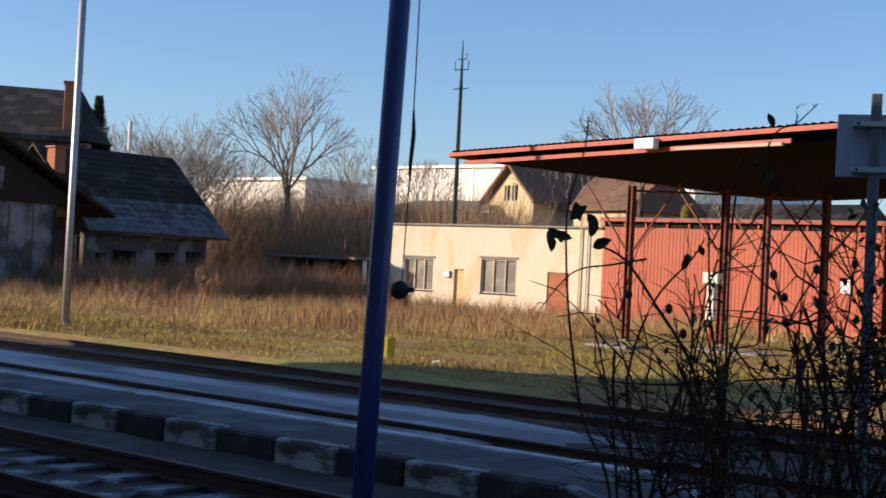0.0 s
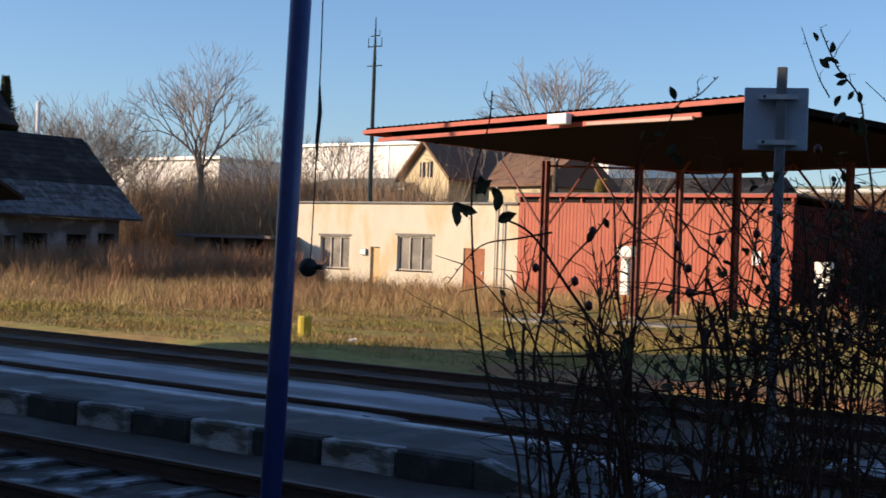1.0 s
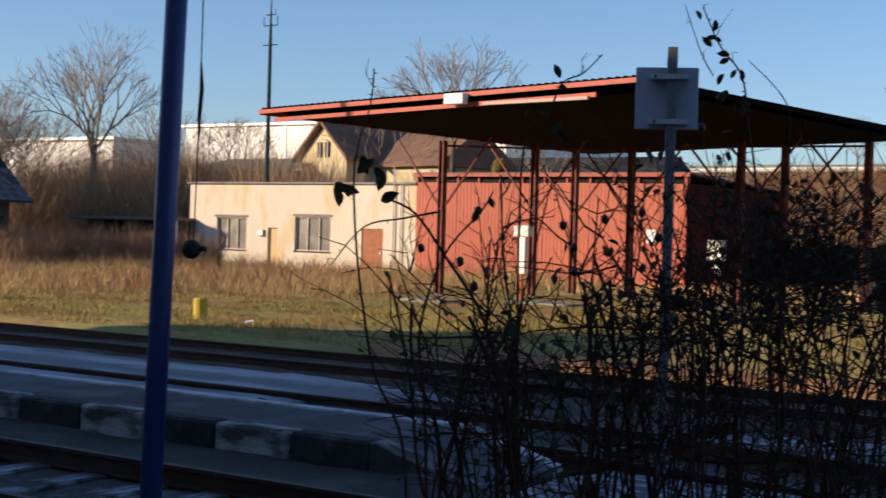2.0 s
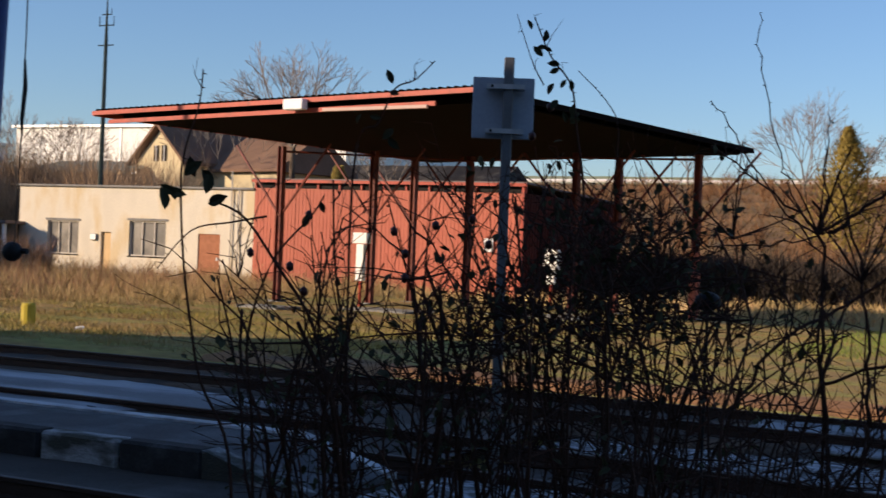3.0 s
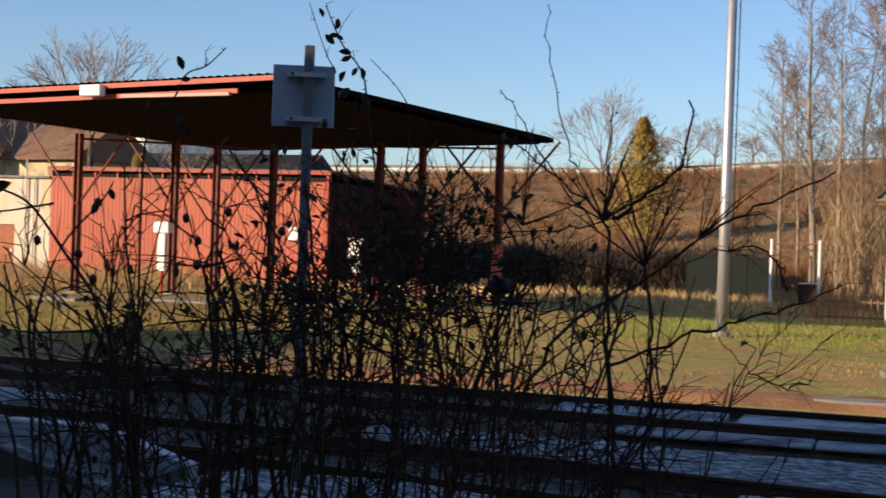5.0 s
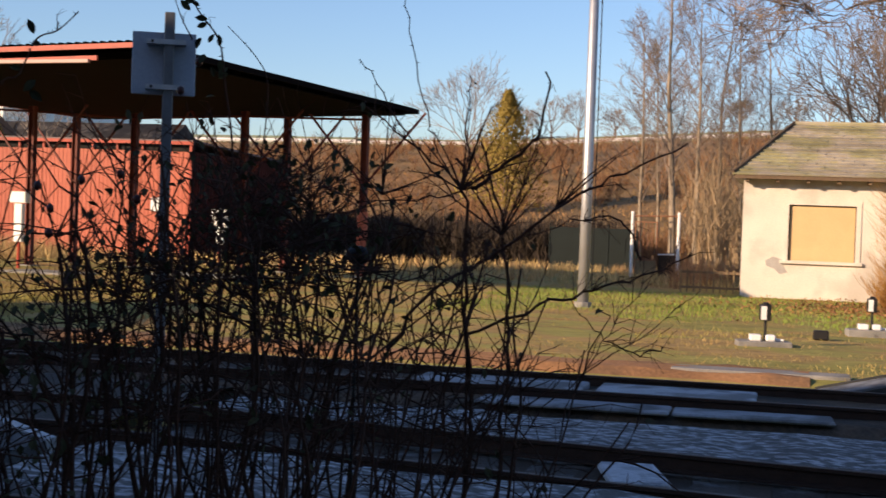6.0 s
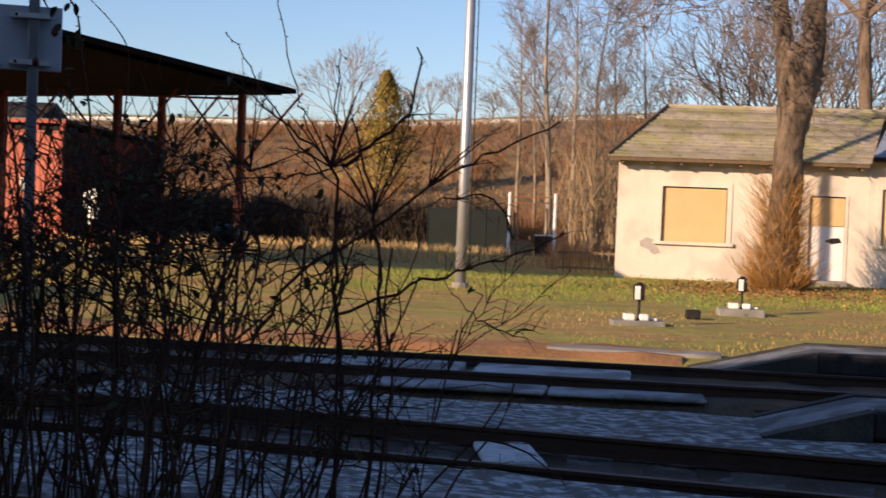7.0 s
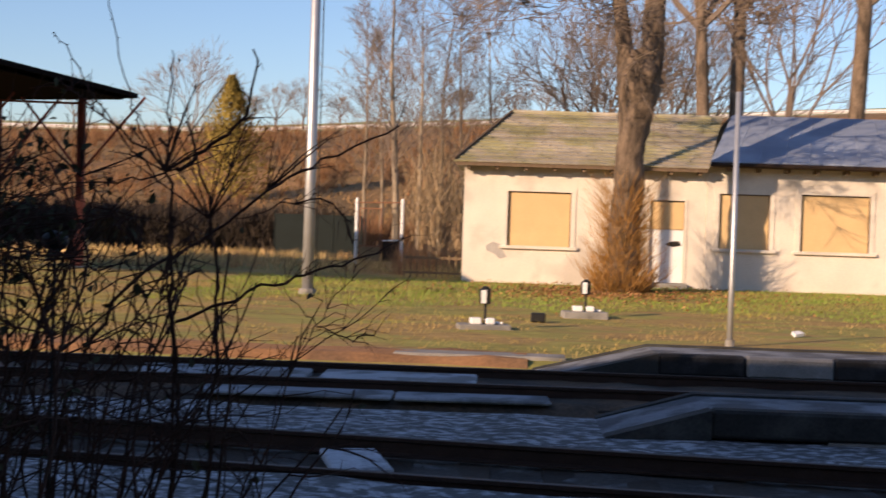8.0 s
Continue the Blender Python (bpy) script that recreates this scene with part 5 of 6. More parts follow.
thicket("brushwood", 90, -6.2, -0.9, 57.5, 63, 0.8, 2.4, "low brown brushwood beside the house", M_SLOPEBRUSH, 14, 0.5, 0.02)
thicket("saplings", 34, -3.3, -0.9, 50.6, 57, 3.0, 6.5, "thicket of pale bare saplings beside the house", M_SAPLING, 5, 0.10, 0.03)
thicket("brushwood", 30, -3.2, -0.7, 42, 49, 0.4, 1.3, "low brown weeds beside the house", M_RUSTBRUSH, 18, 0.5, 0.012)
thicket("brushwood", 900, -45, 14, 64, 130, 0.6, 2.2, "scattered brown shrubs on the slope", M_SLOPEBRUSH, 14, 0.5, 0.03, ok=lambda x, y: noise.noise((x * 0.06, y * 0.06, 61)) > -0.15)


class Limbs(Form):
    least = 0.012

    def grow(self, p, d, length, r, depth, kids, spread, up, wobble=0.16, shrink=0.68):
        r = max(r, self.least)
        pts, q, dd = [p], p.copy(), d.copy()
        n = 4 if depth > 1 else 2
        for _ in range(n):
            dd = (dd + Vector((random.gauss(0, wobble), random.gauss(0, wobble), random.gauss(0, wobble) + up))).normalized()
            q = q + dd * length / n
            pts.append(q.copy())
        self.tube(pts, [r * (1 - 0.55 * k / n) for k in range(n + 1)], 7 if r > 0.1 else (4 if r > 0.03 else 3), False)
        if depth == 0:
            return
        for k in range(kids):
            u = 0.25 + 0.75 * (k + random.random() * 0.6) / kids
            at = pts[min(n, max(1, round(u * n)))]
            axis = dd.cross(Vector((random.gauss(0, 1), random.gauss(0, 1), random.gauss(0, 1)))).normalized()
            nd = Matrix.Rotation(radians(random.uniform(0.5, 1.2) * spread), 3, axis) @ dd
            self.grow(at, nd, length * shrink * random.uniform(0.75, 1.15), r * (1 - 0.5 * u) * 0.55, depth - 1, kids, spread, up, wobble, shrink)

    def fan(self, p, d, length, r, depth, kids, angle, up):
        """A limb that bends upwards and carries shorter side shoots towards its tip."""
        r = max(r, self.least * (0.55 + 0.3 * depth))
        n = 5 if depth > 1 else 3
        pts, q, dd = [p], p.copy(), d.copy()
        for _ in range(n):
            dd = (dd + Vector((random.gauss(0, 0.06), random.gauss(0, 0.06), random.gauss(0, 0.04) + up))).normalized()
            q = q + dd * length / n
            pts.append(q.copy())
        self.tube(pts, [max(self.least * 0.5, r * (1 - 0.7 * k / n)) for k in range(n + 1)], 5 if r > 0.06 else 3, False)
        if depth == 0:
            return
        for k in range(kids):
            u = 0.22 + 0.74 * (k + random.random()) / kids
            i = min(n - 1, int(u * n))
            at = pts[i].lerp(pts[i + 1], u * n - i)
            along = (pts[i + 1] - pts[i]).normalized()
            axis = along.cross(Vector((random.gauss(0, 1), random.gauss(0, 1), random.gauss(0, 1)))).normalized()
            nd = Matrix.Rotation(radians(random.uniform(0.65, 1.25) * angle), 3, axis) @ along
            self.fan(at, nd, length * (0.56 - 0.26 * u) * random.uniform(0.7, 1.2), r * (1 - 0.7 * u) * 0.6, depth - 1, kids, angle, up)

    def fork(self, p, d, length, r, left, angle, up):
        """A limb that splits again and again into two or three thinner ones."""
        r = max(r, self.least)
        bend_ = Vector((random.gauss(0, 0.06), random.gauss(0, 0.06), 0))
        m = p + (d + bend_).normalized() * length * 0.5
        q = m + (d - bend_ + Vector((0, 0, up))).normalized() * length * 0.5
        self.tube([p, m, q], [r, r * 0.88, r * 0.76], 5 if r > 0.05 else 3, False)
        if left == 0:
            return
        n = 3 if random.random() < 0.35 else 2
        turn = random.uniform(0, math.tau)
        side = d.cross(Vector((0.3, 0.5, 0.8))).normalized()
        for k in range(n):
            axis = Matrix.Rotation(turn + k * math.tau / n, 3, d) @ side
            nd = Matrix.Rotation(radians(angle * random.uniform(0.5, 1.25)), 3, axis) @ d
            nd = (nd + Vector((0, 0, up))).normalized()
            self.fork(q if k or n == 2 else m.lerp(q, 0.7), nd, length * random.uniform(0.66, 0.92), r * (0.72 if n == 2 else 0.62), left - 1, angle, up)

    def low_mesh(self, name):
        me = bpy.data.meshes.new(name)
        me.from_pydata(self.v, [], self.f)
        return me


def bare_tree(name, x, y, height, bole, r, label, depth=4, spread=38, up=0.05, twig=M_TWIGFAR, trunk=M_BARK, lean=(0, 0), top=None, least=0.012, wide=0.75):
    z = land(x, y) - 0.1
    if top is not None:
        height = 1.8 + math.hypot(x, y) * math.tan(radians(top)) - z
    t = thing(name, pose(x, y, z), label, "tree")
    f = Form().tube([(0, 0, 0), (0, 0, 0.25), (lean[0] * 0.4, lean[1] * 0.4, bole * 0.5), (lean[0], lean[1], bole)], [r * 1.35, r * 1.05, r * 0.9, r * 0.75], 9, False)
    part("trunk", f.mesh("trunk", True), trunk, t)
    c = Limbs()
    c.least = least
    limbs = 6
    for k in range(limbs):
        a = k * 2.4 + random.uniform(-0.4, 0.4)
        tilt = radians(spread * 1.1 * math.sqrt((k + 0.2) / limbs))
        dome = 1 / math.sqrt(math.cos(tilt) ** 2 + (math.sin(tilt) / wide) ** 2)
        d = Vector((math.cos(a) * math.sin(tilt), math.sin(a) * math.sin(tilt), math.cos(tilt)))
        c.fork(Vector((lean[0], lean[1], bole * random.uniform(0.85, 1.0))), d, (height - bole) * 0.275 * dome, r * 0.5, depth + 2, 24, up)
    part("crown", c.low_mesh("crown"), twig, t, "bare winter crown of fine twigs")
    return t


x, y = polar(-47.9, 92).xy
bare_tree("bare_tree", x, y, 10.0, 7.0, 0.22, "wide bare deciduous tree on the slope", 4, 44, 0.06, top=7.7, least=0.011, wide=0.66)
x, y = polar(-33.4, 92).xy
bare_tree("bare_tree", x, y, 10.5, 7.4, 0.24, "wide bare deciduous tree behind the shed", 4, 52, 0.04, M_TWIGFAR, top=8.3, least=0.012, wide=0.85)
x, y = polar(-42.3, 120).xy
bare_tree("bare_tree", x, y, 6.5, 2.5, 0.15, "small bare tree in front of the hall", 3, 40, top=4.9, least=0.02)
for az, d, el in ((-54.1, 92, 5.9), (-52.9, 94, 5.7), (-51.6, 92, 5.9), (-54.6, 100, 5.6), (-53.6, 96, 5.4), (-52.2, 100, 5.5), (-51.0, 96, 5.2), (-49.6, 104, 5.0), (-45.6, 100, 5.0), (-44.6, 96, 5.4), (-35.9, 100, 6.2), (-31.0, 100, 6.4), (-29.6, 104, 5.6), (-37.4, 110, 5.0)):
    x, y = polar(az, d).xy
    bare_tree("bare_tree", x, y, 5, 2.2, 0.12, "small bare tree among brushwood", 3, 46, 0.05, top=el - 0.3, least=0.014, wide=0.95)
for az, d, el in ((-12.6, 110, 6.9), (-9.2, 150, 5.5), (-8.1, 150, 5.6), (-17.2, 150, 5.4), (-10.2, 150, 5.1), (-6.6, 150, 5.0), (-1.6, 130, 5.6), (0.6, 120, 5.6), (1.8, 120, 5.7), (3.4, 120, 6.0), (6.6, 110, 6.5)):
    x, y = polar(az, d).xy
    bare_tree("bare_tree", x, y, 5, 2.0, 0.12, "bare tree near the top of the slope", 3, 46, 0.03, top=el - 0.1, least=0.016)


def slim_tree(az, d, top, r, twig=M_TWIG):
    """A slim tree with a leader right to its tip and thin side branches all the way up."""
    x, y = polar(az, d).xy
    z = land(x, y) - 0.1
    h = 1.8 + d * math.tan(radians(top)) - z
    t = thing("birch", pose(x, y, z), "slim bare birch beside the house", "tree")
    stem, q, dd = [Vector((0, 0, 0))], Vector((0, 0, 0)), Vector((0, 0, 1))
    for _ in range(10):
        dd = (dd + Vector((random.gauss(0, 0.05), random.gauss(0, 0.05), 0.12))).normalized()
        q = q + dd * h / 10
        stem.append(q.copy())
    part("trunk", Form().tube(stem, [r * (1.1 - 0.98 * k / 10) for k in range(11)], 8, False).mesh("trunk", True), M_PALEBARK, t)
    c = Limbs()
    c.least = 0.011
    for k in range(40):
        u = 0.28 + 0.70 * (k + random.random()) / 40
        i = min(9, int(u * 10))
        at = stem[i].lerp(stem[i + 1], u * 10 - i)
        a = random.uniform(0, math.tau)
        d0 = Vector((math.cos(a), math.sin(a), random.uniform(0.7, 1.6))).normalized()
        c.fan(at, d0, h * (0.30 - 0.20 * u) * random.uniform(0.7, 1.25), r * 0.28 * (1.1 - u), 2, 6, 38, 0.05)
    part("crown", c.low_mesh("crown"), twig, t, "bare winter crown of fine twigs")


for az, d, el, r in ((-4.15, 50.6, 11.0, 0.13), (-5.4, 57.0, 8.2, 0.09), (-3.2, 54.0, 9.8, 0.10), (-2.3, 56.5, 9.6, 0.10), (-1.4, 55.0, 8.6, 0.09), (-0.6, 58.0, 9.2, 0.09), (-4.8, 60.0, 7.4, 0.08)):
    slim_tree(az, d, el, r)
bare_tree("tall_tree", 8.2, 55.0, 19, 11.0, 0.30, "tall bare tree behind the house", 4, 46, 0.0, M_TWIG, lean=(-0.5, 0), least=0.009)
bare_tree("tall_tree", 9.5, 56.5, 20, 12.0, 0.34, "tall bare tree behind the house", 4, 46, 0.0, M_TWIG, least=0.009)
bare_tree("tall_tree", 13.6, 54.5, 19, 11.5, 0.36, "tall bare tree behind the house", 4, 46, 0.0, M_TWIG, lean=(0.4, 0), least=0.009)
bare_tree("tall_tree", 4.4, 62.0, 18, 4.5, 0.18, "bare tree behind the house", 4, 40, 0.04, M_TWIG, top=9.0, least=0.009)
bare_tree("tall_tree", 7.6, 64.0, 18, 4.5, 0.16, "bare tree behind the house", 4, 40, 0.04, M_TWIG, top=8.6, least=0.009)
bare_tree("bare_tree", 16.6, 82.0, 11, 4.0, 0.22, "bare spreading tree on the slope", 4, 36, 0.06, M_TWIG, top=13.5, least=0.016)
bare_tree("tall_tree", 4.9, 60.0, 12, 3.0, 0.13, "bare brown tree behind the house", 4, 42, 0.03, M_TWIG, top=8.0, least=0.011)
bare_tree("tall_tree", 8.6, 62.0, 12, 3.0, 0.14, "bare brown tree behind the house", 4, 46, 0.03, M_TWIG, top=10.8, least=0.011)


def smooth_line(pts, n, first=False):
    """Points between the given ones; with first, their first number alone."""
    out = []
    for a, b in zip(pts, pts[1:]):
        out += [tuple(Vector(a).lerp(Vector(b), k / n)) for k in range(n)]
    out.append(tuple(pts[-1]))
    return [p[0] for p in out] if first else out


def great_tree():
    X, Y = 3.25, 35.4
    t = thing("great_tree", pose(X, Y, 0), "thick bare tree with shoots at its foot, before the house", "tree")
    r = 0.39
    f = Form().tube(smooth_line([(0, 0, -0.2), (0, 0, 0.15), (0.02, 0, 0.8), (0.05, 0, 2.0), (0.10, 0, 3.2), (0.18, 0, 4.3), (0.24, 0, 5.0), (0.26, 0, 5.6), (0.25, 0, 6.15)], 5), smooth_line([(r * k,) * 3 for k in (1.5, 1.2, 1.06, 1.0, 0.92, 1.02, 1.3, 1.42, 0.6)], 5, True), 20, False)
    for k, p in enumerate(f.v):
        w = 1 + 0.24 * noise.noise((p[0] * 3, p[1] * 3, p[2] * 1.6)) + 0.16 * noise.noise((p[0] * 8, p[1] * 8, p[2] * 4))
        f.v[k] = (p[0] * w, p[1] * w, p[2])
    part("trunk", f.mesh("trunk", True), M_BARK, t)
    for a, b, rr in (((-0.02, 0, 5.0), (-0.42, 0.2, 8.5), 0.22), ((0.46, 0, 5.0), (0.66, 0.1, 9.0), 0.30)):
        a, b = Vector(a), Vector(b)
        g = Form().tube([a, a.lerp(b, 0.3) + Vector((0.06, 0, 0)), a.lerp(b, 0.65), b], [rr * 1.1, rr * 1.05, rr * 0.9, rr * 0.7], 12, False)
        for k, p in enumerate(g.v):
            w = 0.05 * noise.noise((p[0] * 4, p[1] * 4, p[2] * 2))
            g.v[k] = (p[0] + w, p[1] + w, p[2])
        part("limb", g.mesh("limb", True), M_BARK, t)
    c = Limbs()
    for a, d, ln, rr in (((-0.5, 0.2, 8.0), (-0.9, 0.1, 0.35), 3.6, 0.09), ((-0.35, 0.1, 7.6), (-1, -0.2, -0.05), 3.2, 0.05), ((-0.5, 0.2, 8.3), (-0.4, 0.4, 1), 3.5, 0.1), ((0.75, 0.1, 8.6), (0.5, 0, 1), 3.5, 0.12), ((0.7, 0.1, 8.0), (1, 0.2, 0.2), 3.2, 0.07), ((0.7, 0.1, 8.8), (-0.3, -0.6, 0.8), 3.0, 0.1), ((0.6, 0, 6.8), (1, -0.3, 0.1), 2.6, 0.04)):
        c.grow(Vector(a), Vector(d).normalized(), ln, rr, 4, 5, 44, 0.05, 0.24)
    part("crown", c.low_mesh("crown"), M_TWIG, t, "bare spreading crown of fine twigs")
    vs, fs = [], []
    for _ in range(1900):
        a = random.uniform(0, math.tau)
        z0 = random.uniform(0.0, 1.0) ** 1.9 * 2.6
        s = random.uniform(0.34, 0.46) + (0.14 if z0 < 0.5 else 0)
        h = random.uniform(0.25, 0.95)
        out = random.uniform(0.1, 1.0)
        p = Vector((math.cos(a) * s, math.sin(a) * s, z0))
        m = p + Vector((math.cos(a) * h * out * 0.7, math.sin(a) * h * out * 0.7, h * 0.42)) + Vector((random.gauss(0, 0.05), random.gauss(0, 0.05), 0))
        for _ in range(2):
            w = a + random.uniform(-1.4, 1.4)
            q = m + Vector((math.cos(w) * h * 0.35, math.sin(w) * h * 0.35, h * random.uniform(0.15, 0.6)))
            b = random.uniform(0, math.pi)
            d = Vector((math.cos(b), math.sin(b), 0)) * random.uniform(0.005, 0.011)
            k = len(vs)
            vs += [tuple(p - d), tuple(p + d), tuple(m + d * 0.7), tuple(m - d * 0.7), tuple(q)]
            fs += [(k, k + 1, k + 2, k + 3), (k + 3, k + 2, k + 4)]
    me = bpy.data.meshes.new("shoot_growth")
    me.from_pydata(vs, [], fs)
    tagged(part("shoot_growth", me, M_SHOOT, t, "ochre thicket of young shoots round the foot"), kind="stuff")


M_SHOOT = mat("ochre_shoots", (0.38, 0.20, 0.06), 0.8, 3, 0.3, 20, 0.0)
island(M_SHOOT, 0.35)
great_tree()
vs_, fs_ = [], []
for _ in range(2600):
    # leaves lie thickest round the foot of the great tree
    a_, s_ = random.uniform(0, math.tau), abs(random.gauss(0, 1.9)) + 0.3
    x_, y_ = 3.0 + math.cos(a_) * s_ * 1.3, 34.6 + math.sin(a_) * s_ * 1.5
    z_ = land(x_, y_) + random.uniform(0.02, 0.08)
    p_ = [Vector((math.cos(q * math.pi / 2) * 0.05 * (1 if q % 2 else 0.7), math.sin(q * math.pi / 2) * 0.05, 0.02 * (q % 2))) for q in range(4)]
    r_ = Matrix.Rotation(random.uniform(0, math.tau), 3, "Z") @ Matrix.Rotation(random.uniform(-0.7, 0.7), 3, "X")
    k_ = len(vs_)
    vs_ += [tuple(r_ @ p + Vector((x_, y_, z_))) for p in p_]
    fs_.append((k_, k_ + 1, k_ + 2, k_ + 3))
M_LITTER = mat("brown_fallen_leaf", (0.30, 0.15, 0.06), 0.9, 3, 0.3, 20, 0.0)
island(M_LITTER, 0.4)
raw("fallen_leaves", vs_, fs_, M_LITTER, "brown fallen leaves round the foot of a tree", "leaves")


def conifer(az, d, h, w, material, label):
    x, y = polar(az, d).xy
    z = land(x, y)
    t = thing("conifer", pose(x, y, z), label, "tree")
    part("trunk", Form().tube([(0, 0, -0.2), (0, 0, h * 0.9)], [0.16, 0.03], 6), M_BARK, t)
    vs, fs = [], []
    for _ in range(5000):
        u = random.random() ** 0.8
        a = random.uniform(0, math.tau)
        lobes = 0.72 + 0.22 * math.sin(a * 3 + u * 14) + 0.3 * noise.noise((math.cos(a) * 1.6, math.sin(a) * 1.6, u * 9 + d))
        rr = w * (1 - u) ** 0.8 * lobes * random.uniform(0.35, 1.3) + 0.06
        p = Vector((math.cos(a) * rr, math.sin(a) * rr, 0.25 + u * (h - 0.3)))
        q = p + Vector((math.cos(a) * 0.18, math.sin(a) * 0.18, random.uniform(0.02, 0.3)))
        s = Vector((-math.sin(a), math.cos(a), random.uniform(-0.5, 0.5))) * random.uniform(0.04, 0.11)
        k = len(vs)
        vs += [tuple(p - s), tuple(p + s), tuple(q)]
        fs.append((k, k + 1, k + 2))
    me = bpy.data.meshes.new("crown")
    me.from_pydata(vs, [], fs)
    part("crown", me, material, t, "dense feathery foliage")


conifer(-11.0, 84, 7.5, 3.5, M_CONIFER, "yellow-green conifer on the slope")
conifer(-31.5, 72, 5.6, 1.7, M_CONIFER, "yellow-green conifer behind the shed")
conifer(-55.6, 84, 11.0, 1.7, M_DARKFIR, "dark green conifer beside the tall house")


# ---- rose bush and thorny shrub close by ----
def rise(bearing, up, reach):
    return polar(bearing, reach, 1.8 + reach * math.tan(radians(up)))


def smooth_path(pts, n=5):
    out = []
    for k in range(len(pts) - 1):
        a, b, c, d = pts[max(k - 1, 0)], pts[k], pts[k + 1], pts[min(k + 2, len(pts) - 1)]
        for s in range(n):
            u = s / n
            out.append(0.5 * ((2 * b) + (c - a) * u + (2 * a - 5 * b + 4 * c - d) * u * u + (3 * b - a - 3 * c + d) * u ** 3))
    return out + [pts[-1]]


def thorny(f, pts, r0, r1, thorns=0.06):
    n = len(pts)
    f.tube(pts, [r0 + (r1 - r0) * k / (n - 1) for k in range(n)], 5, True)
    for k in range(n - 1):
        if random.random() < thorns * 8:
            p, d = pts[k], (pts[k + 1] - pts[k]).normalized()
            s = d.cross(Vector((random.gauss(0, 1), random.gauss(0, 1), random.gauss(0, 1)))).normalized()
            r = r0 + (r1 - r0) * k / (n - 1)
            f.tube([p + s * r * 0.5, p + s * (r + 0.008)], [0.0022, 0.0003], 3, False)


LEAF = Form()
_o = [(0, 0), (0.010, 0.008), (0.015, 0.018), (0.012, 0.030), (0.0, 0.042)]
for sgn in (1, -1):
    LEAF.add([(0, 0.0, 0), (sgn * _o[1][0], _o[1][1], 0.003), (sgn * _o[2][0], _o[2][1], 0.005), (sgn * _o[3][0], _o[3][1], 0.002), (0, 0.042, -0.004), (0, 0.02, 0)], [(0, 1, 2, 5), (5, 2, 3, 4)])
LEAF = LEAF.mesh("leaf", True)
bm_ = bmesh.new()
bmesh.ops.create_icosphere(bm_, subdivisions=1, radius=0.011)
for v_ in bm_.verts:
    v_.co.z *= 1.25
HIP = bpy.data.meshes.new("rose_hip")
bm_.to_mesh(HIP)
bm_.free()
HIP.shade_smooth()


def leaf(parent, p, size, hang=False):
    o = part("leaf", LEAF, M_LEAF, parent, at=p)
    o.rotation_euler = (random.uniform(-1.2, 1.2), random.uniform(-1.2, 1.2), random.uniform(0, math.tau))
    if hang:
        o.rotation_euler = (math.pi / 2 + random.gauss(0, 0.35), random.uniform(0, math.tau), random.gauss(0.4, 0.4))
    o.scale = (size * (0.68 if hang else 0.85), size, size)


def twigs(f, pts, n, ln, r, leaves=None, parent=None, chance=0.0):
    for _ in range(n):
        k = random.randrange(len(pts) // 4, len(pts) - 1)
        d = (pts[k + 1] - pts[k]).normalized()
        s = d.cross(Vector((random.gauss(0, 1), random.gauss(0, 1), random.gauss(0, 1)))).normalized()
        e = (d * random.uniform(0.4, 1.0) + s * random.uniform(0.5, 1.0)).normalized()
        l2 = ln * random.uniform(0.4, 1.2)
        p, q = pts[k], pts[k] + e * l2 * 0.5 + Vector((0, 0, 0.01))
        w = pts[k] + e * l2 + Vector((random.uniform(-0.02, 0.02), random.uniform(-0.02, 0.02), random.uniform(-0.03, 0.04)))
        f.tube([p, q, w], [r, r * 0.8, r * 0.4], 4, False)
        if random.random() < 0.6:
            f.tube([q, q + (e + s * random.uniform(-1, 1)).normalized() * l2 * 0.4], [r * 0.7, r * 0.3], 3, False)
        if parent is not None:
            if random.random() < chance:
                for c in (q, w, w.lerp(q, 0.5)):
                    leaf(parent, c, random.uniform(0.3, 0.65))


class Foliage(Form):
    def sprig(self, p, n, reach, low, high):
        """A few bent leaves round a place."""
        for _ in range(n):
            c = p + Vector((random.gauss(0, reach), random.gauss(0, reach), random.gauss(0, reach)))
            s = random.uniform(low, high)
            m = Matrix.Rotation(random.uniform(0, math.tau), 3, "Z") @ Matrix.Rotation(random.uniform(-1.5, 1.5), 3, "X") @ Matrix.Rotation(random.uniform(-0.8, 0.8), 3, "Y")
            k = len(self.v)
            self.v += [tuple(c + m @ Vector(q) * s) for q in ((0, 0, 0), (0.3, 0.35, 0.08), (0, 1, -0.1), (-0.3, 0.35, 0.08), (0.2, 0.75, 0.05), (-0.2, 0.75, 0.05), (0, 0.45, 0))]
            self.f += [(k, k + 1, k + 6), (k + 1, k + 4, k + 6), (k + 4, k + 2, k + 6), (k + 2, k + 5, k + 6), (k + 5, k + 3, k + 6), (k + 3, k, k + 6)]


def bush_top(bearing):
    """How high the dense part of the bush reaches, in degrees over the eye, along its length."""
    knots = [(-38, -7), (-36, -5), (-34, -3), (-32, -2.2), (-30, -1.6), (-28, -0.8), (-24, -0.2), (-21, 1.2), (-19, 1.2), (-17.5, 0.8), (-12, 0.6), (-9, -2.0), (-6, -5.5), (0, -9)]
    return float(np.interp(bearing, [k[0] for k in knots], [k[1] for k in knots]))


